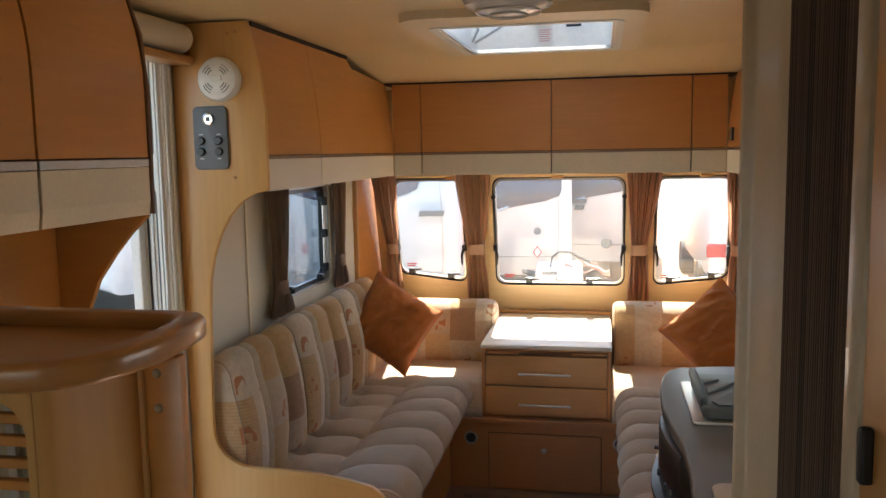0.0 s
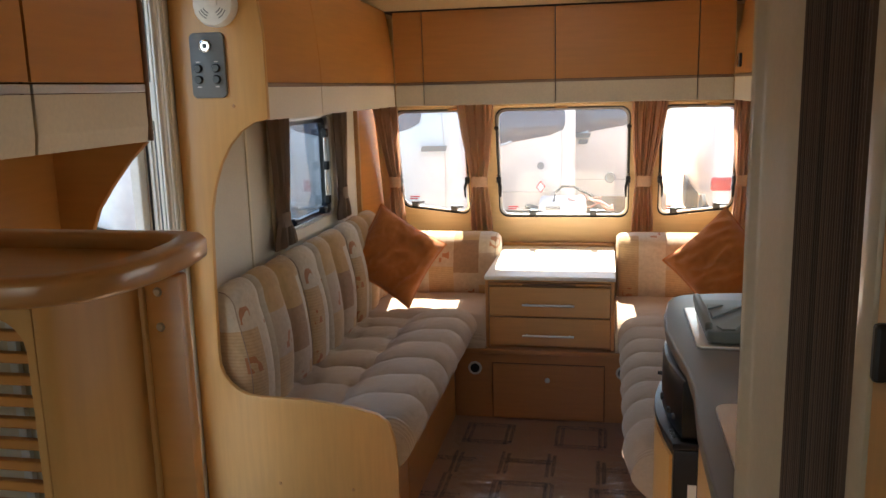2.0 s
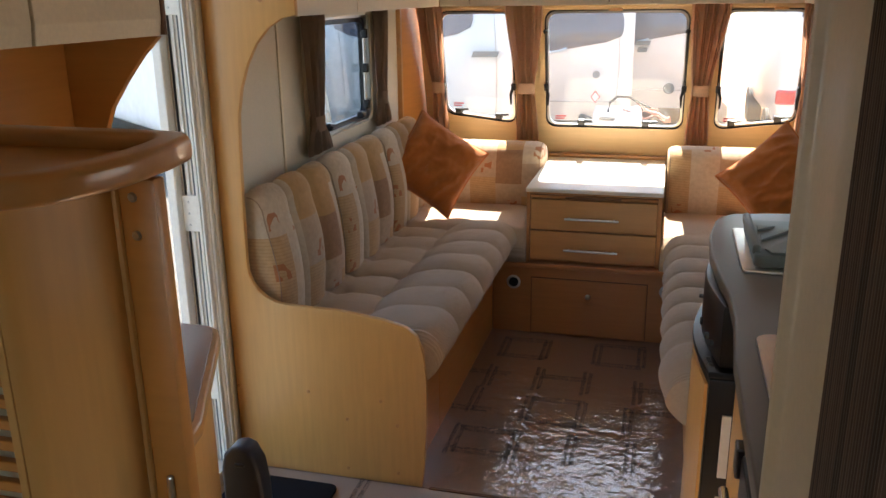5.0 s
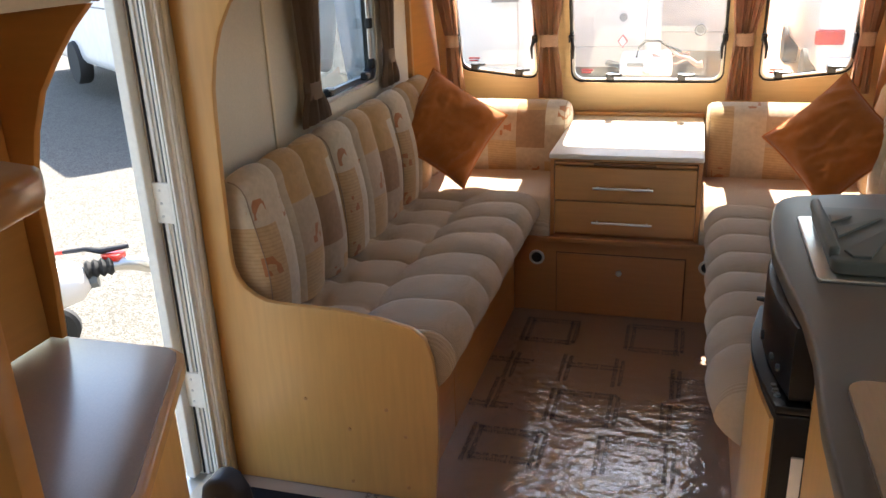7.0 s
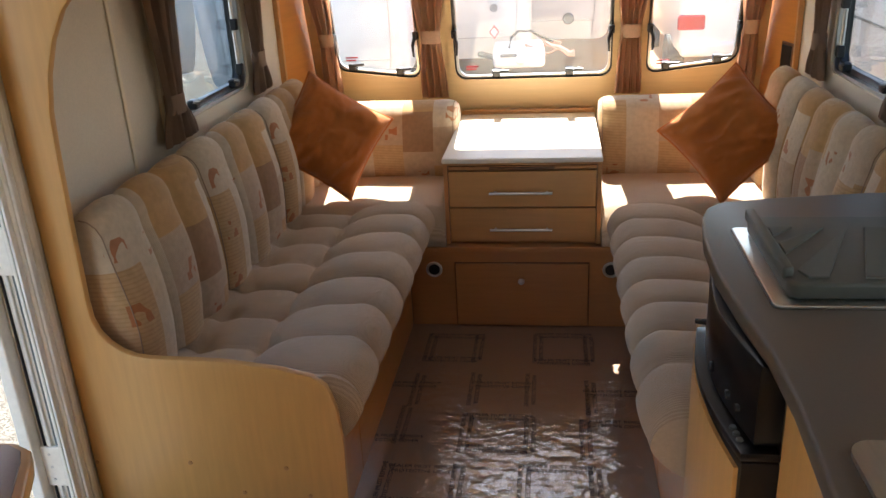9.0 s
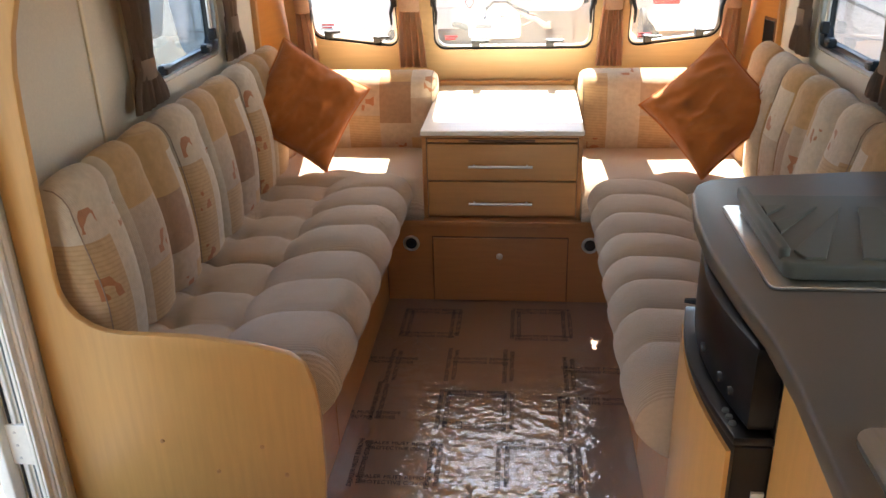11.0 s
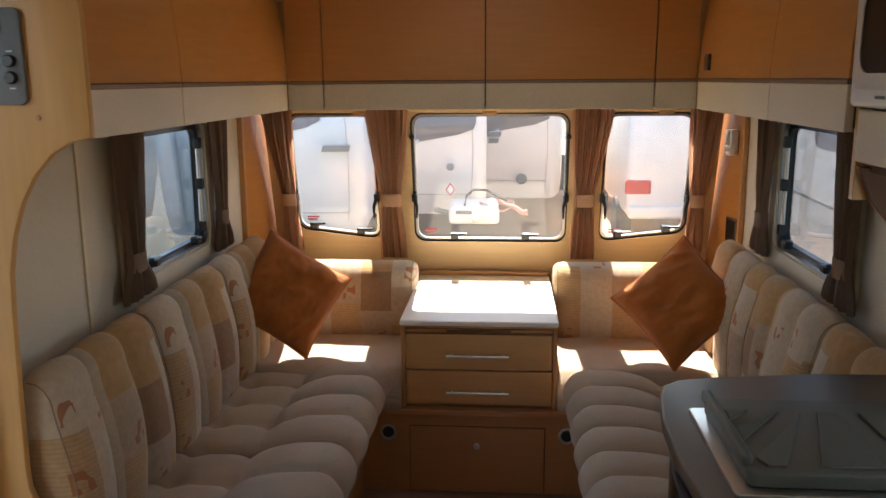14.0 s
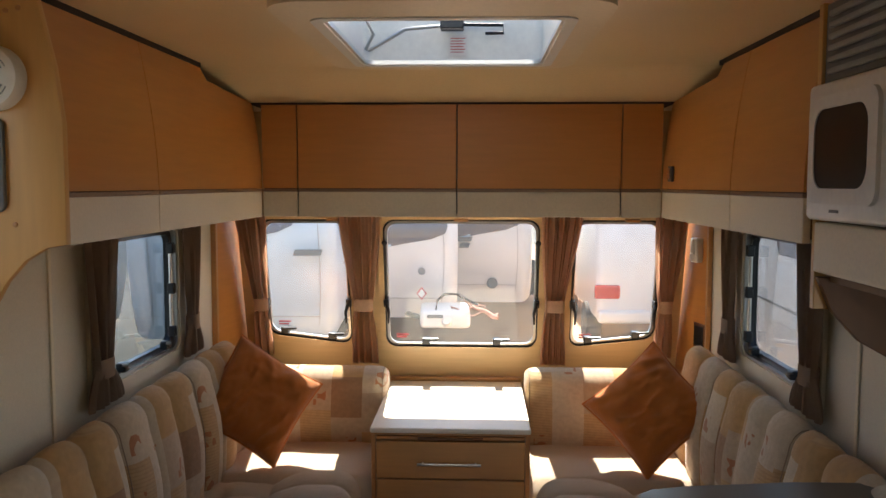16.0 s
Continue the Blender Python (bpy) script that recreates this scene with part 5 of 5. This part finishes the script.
part("magnet_strip", local(box(0.102, 0.110, 1.188, 1.1955, 0.845, 0.935, 0.003), ds), STEEL, ds, "small steel catch strip")
for z in (1.282, 1.238):
    part("screw_cap", local(lathe([(0.006, 0), (0.004, 0.003), (0.0, 0.003)], 10, Matrix.Translation((0.1, 1.195, z)) @ M90), ds), STEEL, ds)
ct = thing("side_counter", "low counter with grey laminate top and maple edge", "counter", at=(-0.45, 1.7, 0))
cpoly = [(XL + 0.003, 1.215), (-0.07, 1.215), (-0.10, 1.45), (-0.135, 1.615), (-0.305, 1.985), (-0.322, 2.012), (-0.35, 2.026), (XL + 0.003, 2.026)]
part("top", local(slab(cpoly, "z", 0.745, 0.758, 0.002), ct), TABLETOP, ct, "pale grey laminate top", True)
epoly = [(XL + 0.003, 1.215), (-0.055, 1.215), (-0.085, 1.45), (-0.121, 1.62), (-0.291, 1.99), (-0.312, 2.022), (-0.345, 2.038), (XL + 0.003, 2.038)]
part("edge", local(slab(epoly, "z", 0.722, 0.7535, 0.007, seg=3), ct), WOOD_RIM, ct, "rounded maple edge", True)
bpoly = [(XL + 0.004, 1.22), (-0.09, 1.22), (-0.118, 1.45), (-0.155, 1.615), (-0.32, 1.975), (-0.345, 2.0), (XL + 0.004, 2.0)]
part("body", local(slab(bpoly, "z", 0.003, 0.65), ct), WOOD, ct, "", True)
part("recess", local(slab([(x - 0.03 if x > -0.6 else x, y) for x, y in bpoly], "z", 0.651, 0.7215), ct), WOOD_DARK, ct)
tall = thing("door_side_panel", "dark wood arched panel between counter and lockers", "panel", at=(-0.5, 2.02, 0.76))
arch = [(XL + 0.003, 0.759), (-0.588, 0.759), (-0.577, 0.90), (-0.573, 1.054), (-0.565, 1.12), (-0.547, 1.186), (-0.515, 1.26), (-0.471, 1.319), (-0.425, 1.372), (-0.379, 1.414), (XL + 0.003, 1.414)]
part("board", local(slab(arch, "y", 2.012, 2.03, 0.003), tall), WOOD_DOOR, tall, "", True)
bk = tagged(part("wall_lining", box(XL + 0.001, XL + 0.014, 1.215, 2.011, 0.76, 1.414), WOOD_DOOR), "maple lining behind the counter", "wall", kind="structure")
tagged(part("wall_return", box(-0.6, -0.575, 1.6, 1.62, 0.76, 1.413), WOOD_DOOR), "upright divider behind the counter", "wall", kind="structure")
for y0, y1 in ((1.24, 1.646), (1.65, 2.03)):
    lk = thing("overhead_locker", "pear-wood kitchen locker with curved door and ivory strip", "locker", group="kitchen lockers", at=(-0.5, (y0 + y1) / 2, 1.415))
    f = [(-0.38 - 0.05 * max(0.0, (z - 1.70) / 0.24) ** 2, z) for z in [1.545 + 0.39 * i / 10 for i in range(11)]]
    door = f + [(x - 0.018, z) for x, z in reversed(f)]
    part("door", local(slab(door, "y", y0 + 0.002, y1 - 0.002), lk), WOOD_DOOR, lk, "curved pear-wood door", True)
    part("pelmet", local(slab([(-0.383, 1.415), (-0.378, 1.45), (-0.378, 1.523), (-0.397, 1.523), (-0.397, 1.415)], "y", y0 + 0.002, y1 - 0.002, 0.002), lk), CREAM_DOOR, lk, "ivory lower strip")
    part("trim", local(box(-0.397, -0.377, y0 + 0.002, y1 - 0.002, 1.5245, 1.5415, 0.002), lk), ALU, lk, "thin metal trim")
    part("body", local(slab([(-0.399, 1.418), (-0.399, 1.62), (-0.415, 1.80), (-0.46, 1.936), (XL + 0.003, 1.936), (XL + 0.003, 1.418)], "y", y0 + 0.003, y1 - 0.003), lk), WOOD_DARK, lk)
lk = tagged(part("locker_end_panel", slab([(-0.376, 1.416), (-0.374, 1.70), (-0.385, 1.82), (-0.424, 1.937), (XL + 0.003, 1.937), (XL + 0.003, 1.416)], "y", 2.0315, 2.043, 0.002), WOOD_DARK), "dark edged end panel of the kitchen locker", "panel")

# ---- entrance door opening ----
dr = thing("door_1", "open entrance doorway in a cream metal frame", "door", kind="structure")
y0, y1, z0, z1 = DOOR
part("door_frame", box(XL - 0.10, XL + 0.006, y1 - 0.012, y1 + 0.045, z0 - 0.04, z1 + 0.05, 0.004), JAMB, dr, "cream frame post")
part("door_frame", box(XL - 0.10, XL - 0.07, y1 - 0.05, y1 - 0.012, z0, z1, 0.004), JAMB, dr, "stepped cream frame")
part("door_frame", box(XL - 0.10, XL + 0.006, y0 - 0.045, y0, z0 - 0.04, z1 + 0.05, 0.004), JAMB, dr, "cream frame post")
part("door_frame", box(XL - 0.10, XL + 0.006, y0 + 0.001, y1 - 0.013, z1, z1 + 0.05, 0.004), JAMB, dr, "cream frame head")
for dx, w, pr, m in ((-0.092, 0.006, 0.012, WHITE), (-0.078, 0.003, 0.004, GREY), (-0.052, 0.01, 0.008, WHITE), (-0.034, 0.004, 0.003, GREY), (-0.022, 0.008, 0.012, JAMB), (-0.008, 0.006, 0.016, WHITE)):
    part("frame_rib", box(XL + dx, XL + dx + w, y1 - 0.012 - pr, y1 - 0.011, z0, z1, 0.0015), m, dr)
for dy, m in ((0.006, WHITE), (0.03, JAMB)):
    part("frame_rib", box(XL + 0.005, XL + 0.012, y1 - 0.012 + dy, y1 - 0.002 + dy, z0 - 0.03, z1 + 0.03, 0.002), m, dr)
part("threshold", box(XL - 0.12, XL + 0.002, y0 + 0.001, y1 - 0.013, z0 - 0.045, z0 - 0.005, 0.004), ALU, dr, "metal threshold")
part("seal", tube([(XL - 0.06, y1 - 0.016, z0), (XL - 0.06, y1 - 0.016, z1)], 0.003, 8), RUBBER, dr, "black rubber seal")
# the open leaf, folded outwards about its hinges
leaf = part("door_leaf", box(XL - 0.15, XL - 0.11, y1 + 0.05, y1 + 0.66, z0 + 0.02, z1 - 0.02, 0.012), BODY, dr, "white door leaf, folded back outside")
for zz in (0.33, 0.88, 1.5):
    h = part("hinge", box(XL - 0.098, XL - 0.02, y1 - 0.024, y1 - 0.0125, zz - 0.055, zz + 0.055, 0.003), JAMB, dr, "flat cream hinge")
    for k in (-0.035, 0.0, 0.035):
        part("screw", lathe([(0.004, 0), (0.003, 0.002), (0.0, 0.002)], 8, Matrix.Translation((XL - 0.05, y1 - 0.024, zz + k)) @ M90), STEEL, h)
sh = thing("door_pelmet_shelf", "small wooden shelf over the entrance door", "shelf", at=(-0.55, 2.3, 1.81))
part("board", local(box(XL + 0.003, -0.55, 2.045, PY0 - 0.002, 1.812, 1.838, 0.008), sh), WOOD_RIM, sh, "", True)
rb = thing("blind_cassette", "cream rolled blind cassette above the door", "blind", at=(-0.55, 2.3, 1.9))
part("roll", local(tube([(XL + 0.045, 2.05, 1.888), (XL + 0.045, PY0 - 0.02, 1.888)], 0.042, 20), rb), CREAM_DOOR, rb, "", True)

# ---- small things on the entrance floor ----
mt = thing("door_mat", "black ribbed mat on the entrance floor", "mat", at=(-0.4, 2.4, 0))
part("mat_body", local(slab(round_rect(-0.60, 2.12, -0.262, 2.555, 0.03), "z", 0.002, 0.012, 0.003), mt), MAT_BLACK, mt, "", True)
bn = thing("waste_bin", "blue-black moulded plastic bin on the entrance mat", "bin", at=(-0.33, 2.12, 0.012))
pr = [(-0.388, 0.013), (-0.388, 0.33), (-0.378, 0.372), (-0.355, 0.396), (-0.33, 0.402), (-0.305, 0.392), (-0.285, 0.355), (-0.276, 0.29), (-0.27, 0.013)]
part("shell", local(slab(pr, "y", 2.09, 2.15, 0.012, seg=3), bn), NAVY, bn, "", True)
part("latch", local(box(-0.345, -0.318, 2.083, 2.093, 0.345, 0.355, 0.003), bn), BLACK, bn, "dark slot")

# ---- outside ----
tagged(part("ground", box(-60, 60, -50, 80, -0.75, -0.55), GROUND), "pale gravelly concrete yard", "ground", kind="structure")
tagged(part("ground_earth", slab([(-1.4, 6.5), (7, 6.5), (7, 30), (-1.4, 30)], "z", -0.553, -0.541), EARTH), "sandy brown earth of the yard", "ground", kind="structure")


def caravan(label, m, length, width, height, body, group="parked caravans", front_win=True, hitch=0.0, glass_mid=0.0, glass_wide=0.88, glass_low=0.39):
    """A parked touring caravan with a bowed nose towards -y of its own frame."""
    c = thing("caravan", label, "caravan", group=group)
    c.matrix_world = m
    side = []
    for i in range(13):
        t = i / 12
        z = height * t
        side.append((-0.55 * math.sin(math.pi * min(1, 0.12 + 0.7 * t)) ** 0.8 + 0.45 * max(0, t - 0.45) ** 1.2 * 1.2, z))
    prof = side + [(length, height), (length, 0.0)]
    bm = slab(prof, "x", -width / 2, width / 2)
    bmesh.ops.bevel(bm, geom=[e for e in bm.edges if abs(e.verts[0].co.x) > width / 2 - 1e-4 and abs(e.verts[1].co.x - e.verts[0].co.x) < 1e-4], offset=0.16, segments=5, profile=0.5, affect="EDGES")
    part("body", bm, body, c, "", True)
    if front_win:
        def nose(u, v, off):
            z = height * (glass_low + 0.27 * v)
            t = z / height
            y = -0.55 * math.sin(math.pi * min(1, 0.12 + 0.7 * t)) ** 0.8 + 0.45 * max(0, t - 0.45) ** 1.2 * 1.2
            k = max(0.3, 1 - 0.9 * abs(2 * v - 1) ** 5)
            return (glass_mid + (u - 0.5) * width * glass_wide * k, y - off, z + 0.05 * abs(2 * u - 1) ** 3 * (1 - v))
        part("front_window", sheet(lambda u, v: nose(u, v, 0.012), 16, 8), DARKGLASS, c, "dark bowed front window", True)
        part("window_trim", tube([nose(i / 16, 0, 0.02) for i in range(17)], 0.022, 6), BODY2, c, "pale blue window rim", True)
    for x in (-width / 2 - 0.002, width / 2 + 0.002):
        w = part("side_window", slab(round_rect(0.35, height * 0.5, 1.2, height * 0.78, 0.1), "x", x - 0.012, x + 0.012), DARKGLASS, c, "dark side window", True)
        part("wheel", lathe([(0.15, -0.1), (0.30, -0.1), (0.32, -0.06), (0.32, 0.06), (0.30, 0.1), (0.15, 0.1)], 28, Matrix.Translation((x * 0.96, length * 0.52, 0.02)) @ pose(0, 0, 0, 0, 90)), RUBBER, c, "", True)
    part("waist_line", box(-width / 2 - 0.006, width / 2 + 0.006, 0.3, length - 0.3, height * 0.33, height * 0.33 + 0.02), GREY, c)

    def face(z):
        t = z / height
        return -0.55 * math.sin(math.pi * min(1, 0.12 + 0.7 * t)) ** 0.8 + 0.45 * max(0, t - 0.45) ** 1.2 * 1.2

    if front_win:
        # raised seams of the nose panels
        for x in (-width * 0.4, width * 0.4):
            part("panel_seam", tube([(x + 0.05 * math.sin(k / 3), face(height * k / 14) - 0.004, height * k / 14) for k in range(1, 14)], 0.005, 6), SEAM_PALE, c, "", True)
        for z in (0.26,):
            part("panel_seam", tube([(-width * 0.42, face(z) - 0.003, z), (width * 0.42, face(z) - 0.003, z)], 0.006, 6), SEAM_PALE, c, "", True)
    if hitch is None:
        return c
    # drawbar, gas-box lid and hitch
    H = hitch
    fr = part("drawbar", tube([(H - 0.55, -0.1, 0.05), (H, -1.25, 0.08)], 0.035, 8), GREY, c)
    part("drawbar", tube([(H + 0.1, -0.1, 0.05), (H, -1.25, 0.08)], 0.035, 8), GREY, c)
    part("hitch_head", tube([(H, -1.1, 0.1), (H, -1.3, 0.12), (H, -1.45, 0.16)], [0.05, 0.06, 0.045], 10), WHITE, c, "", True)
    part("hitch_cover", box(H - 0.3, H + 0.27, -1.3, -0.62, 0.04, 0.25, 0.05, 3), body, c, "", True)
    part("cover_slot", box(H - 0.22, H - 0.04, -1.308, -1.29, 0.16, 0.2, 0.006), GREY, c, "dark slot")
    part("coupling", tube([(H + 0.2, -1.15, 0.36), (H + 0.32, -1.25, 0.27), (H + 0.44, -1.3, 0.24), (H + 0.52, -1.32, 0.18), (H + 0.58, -1.33, 0.19)], [0.014, 0.016, 0.024, 0.03, 0.04], 10), COPPER, c, "weathered reddish coupling", True)
    part("brake_lever", tube([(H - 0.12, -1.25, 0.25), (H - 0.1, -1.25, 0.36), (H - 0.02, -1.25, 0.43), (H + 0.12, -1.2, 0.42), (H + 0.22, -1.2, 0.36), (H + 0.36, -1.2, 0.3)], 0.014, 8), RUBBER, c, "", True)
    cable = [(H + 0.25 + 0.2 * math.sin(i * 0.7), -1.0 - 0.03 * i, 0.22 + 0.06 * math.sin(i * 1.1)) for i in range(10)]
    part("cable", tube(cable, 0.01, 6), COPPER, c, "", True)
    return c


G = -0.1
lead = caravan("white touring caravan with a dark bowed nose window", pose(-0.88, 11.5, G, 0, 0, 3), 5.5, 2.2, 2.25, BODY, hitch=0.95)
back = caravan("white touring caravan with grey stripes parked behind another", pose(0.12, 13.0, G, 0, 0, -4), 5.5, 2.25, 2.35, BODY, hitch=None)
part("round_cap", lathe([(0.075, 0), (0.075, 0.015), (0.055, 0.02), (0.05, 0.008), (0.0, 0.008)], 24, Matrix.Translation((0.6, -0.5, 0.3)) @ M90), GREY, back, "", True)
blue = caravan("pale blue-white touring caravan parked close by", pose(-2.12, 10.0, G, 0, 0, 4), 5.5, 2.2, 2.3, BODY2, glass_mid=-0.12, glass_wide=0.72, glass_low=0.455)
caravan("white touring caravan beside the side window", pose(3.75, 6.0, G, 0, 0, -3), 6.0, 2.2, 2.3, BODY, front_win=False)
caravan("long white caravan that shades the concrete yard", pose(-4.68, 10.17, G, 0, 0, 53.7), 7.0, 2.2, 2.6, BODY, front_win=False, hitch=None)
near = caravan("white touring caravan whose drawbar shows through the doorway", pose(-3.16, 3.18, G - 0.05, 0, 0, 126.9), 5.5, 2.2, 2.3, BODY, front_win=False, hitch=None)
bpy.context.view_layer.update()


def drawbar_part(name, bm, material, parent=near, label=""):
    """A piece of the drawbar by the doorway, given in the place's own metres."""
    bmesh.ops.transform(bm, matrix=near.matrix_world.inverted(), verts=bm.verts)
    return part(name, bm, material, parent, label, True)


drawbar_part("drawbar", tube([(-3.3, 3.35, -0.16), (-2.2, 4.0, -0.06)], 0.04, 8), GREY)
cover = drawbar_part("hitch_cover", tube([(-3.15, 3.28, -0.05), (-2.9, 3.47, -0.05), (-2.45, 3.81, -0.06), (-2.27, 3.945, -0.05), (-2.235, 3.97, -0.04)], [0.22, 0.21, 0.15, 0.10, 0.05], 14), BODY, near, "white moulded drawbar cover")
ribs = [(-2.245 + 0.0133 * i, 3.965 + 0.0112 * i, 0.0) for i in range(9)]
drawbar_part("bellows", tube(ribs, [0.05 if i % 2 else 0.034 for i in range(9)], 14), RUBBER, near, "black ribbed rubber bellows")
drawbar_part("hitch_head", tube([(-2.14, 4.055, 0.0), (-2.09, 4.095, 0.0), (-2.04, 4.135, -0.01), (-2.0, 4.165, -0.04)], [0.03, 0.035, 0.042, 0.036], 12), STEEL, near, "steel coupling head")
lever = drawbar_part("brake_lever", tube([(-2.36, 3.97, 0.085), (-2.26, 4.02, 0.092), (-2.2, 4.05, 0.075), (-2.08, 4.12, 0.085)], [0.011, 0.013, 0.018, 0.012], 8), BLACK, near, "black brake lever")
drawbar_part("lever_tip", tube([(-2.40, 3.95, 0.083), (-2.36, 3.97, 0.085)], [0.009, 0.0115], 8), TAIL, lever, "red tip")
drawbar_part("lever_body", box(-2.2, -2.1, 4.04, 4.12, 0.025, 0.06, 0.01), TAIL, near, "red and black coupling handle")
wheel = drawbar_part("jockey_wheel", lathe([(0.05, -0.035), (0.10, -0.035), (0.118, -0.02), (0.118, 0.02), (0.10, 0.035), (0.05, 0.035)], 24, Matrix.Translation((-2.63, 4.12, -0.43)) @ pose(0, 0, 0, 90, 0, 30)), RUBBER, near, "black jockey wheel")
drawbar_part("wheel_fork", tube([(-2.63, 4.08, -0.43), (-2.7, 4.0, -0.36), (-2.72, 3.92, -0.1)], [0.016, 0.02, 0.024], 8), WHITE, wheel)
crank = drawbar_part("crank_tube", tube([(-2.66, 3.83, 0.05), (-2.63, 3.86, 0.16)], 0.014, 8), ALU, near)
drawbar_part("crank_handle", tube([(-2.63, 3.86, 0.16), (-2.585, 3.9, 0.235)], 0.02, 8), GREY, crank, "dark crank grip")
drawbar_part("crank_cap", tube([(-2.64, 3.88, 0.235), (-2.605, 3.9, 0.265)], [0.02, 0.028], 8), TAIL, crank, "red cap")
# plain dark bars where the bodies carry lettering, and small signs
for ob, x, y, z, w in ((back, 0.2, -0.45, 0.88, 0.26), (back, 0.22, -0.45, 0.79, 0.15), (blue, 0.82, -0.5, 0.93, 0.3)):
    part("marking", slab([(x - w / 2, z), (x + w / 2 - 0.02, z), (x + w / 2, z + 0.06), (x - w / 2 + 0.02, z + 0.06)], "y", y - 0.14, y - 0.09), GREY, ob, "dark slanting bar")
part("sign", slab([(0.60, 0.35), (0.66, 0.27), (0.72, 0.35), (0.66, 0.43)], "y", -0.62, -0.56), RED_INK, lead, "small red-edged diamond sign")
part("sign", slab([(0.617, 0.35), (0.66, 0.292), (0.703, 0.35), (0.66, 0.408)], "y", -0.625, -0.6), PAPER, lead)
part("emblem", lathe([(0.046, 0), (0.046, 0.02), (0.034, 0.022), (0.03, 0.012), (0.0, 0.012)], 20, Matrix.Translation((0.66, -0.6, 0.62)) @ M90), SLOT, lead, "round grey emblem ring")

car = thing("van", "white van seen from the rear with red lamps", "van", group="parked vehicles", at=(2.78, 11.5, -0.62))
part("body", slab([(0, 0.44), (0, 1.1), (0.12, 2.1), (0.3, 2.3), (3.6, 2.3), (4.2, 1.2), (4.9, 1.0), (5.0, 0.44)], "x", -0.8, 0.8, 0.1, seg=4), BODY, car, "", True)
for x in (-0.66, 0.66):
    part("tail_lamp", box(x - 0.16, x + 0.16, -0.02, 0.05, 0.74, 0.92, 0.03, 3), TAIL, car, "red tail lamp")
part("rear_window", slab([(0.07, 1.78), (0.1, 2.05), (0.125, 2.05), (0.09, 1.78)], "x", -0.6, 0.6), DARKGLASS, car)
part("bumper", box(-0.78, 0.78, -0.06, 0.1, 0.43, 0.60, 0.05, 3), BODY, car)
for x in (-0.75, 0.75):
    for y in (0.8, 3.4):
        part("wheel", lathe([(0.1, -0.1), (0.3, -0.1), (0.3, 0.1), (0.1, 0.1)], 24, Matrix.Translation((x, y, 0.3)) @ pose(0, 0, 0, 0, 90)), RUBBER, car, "", True)
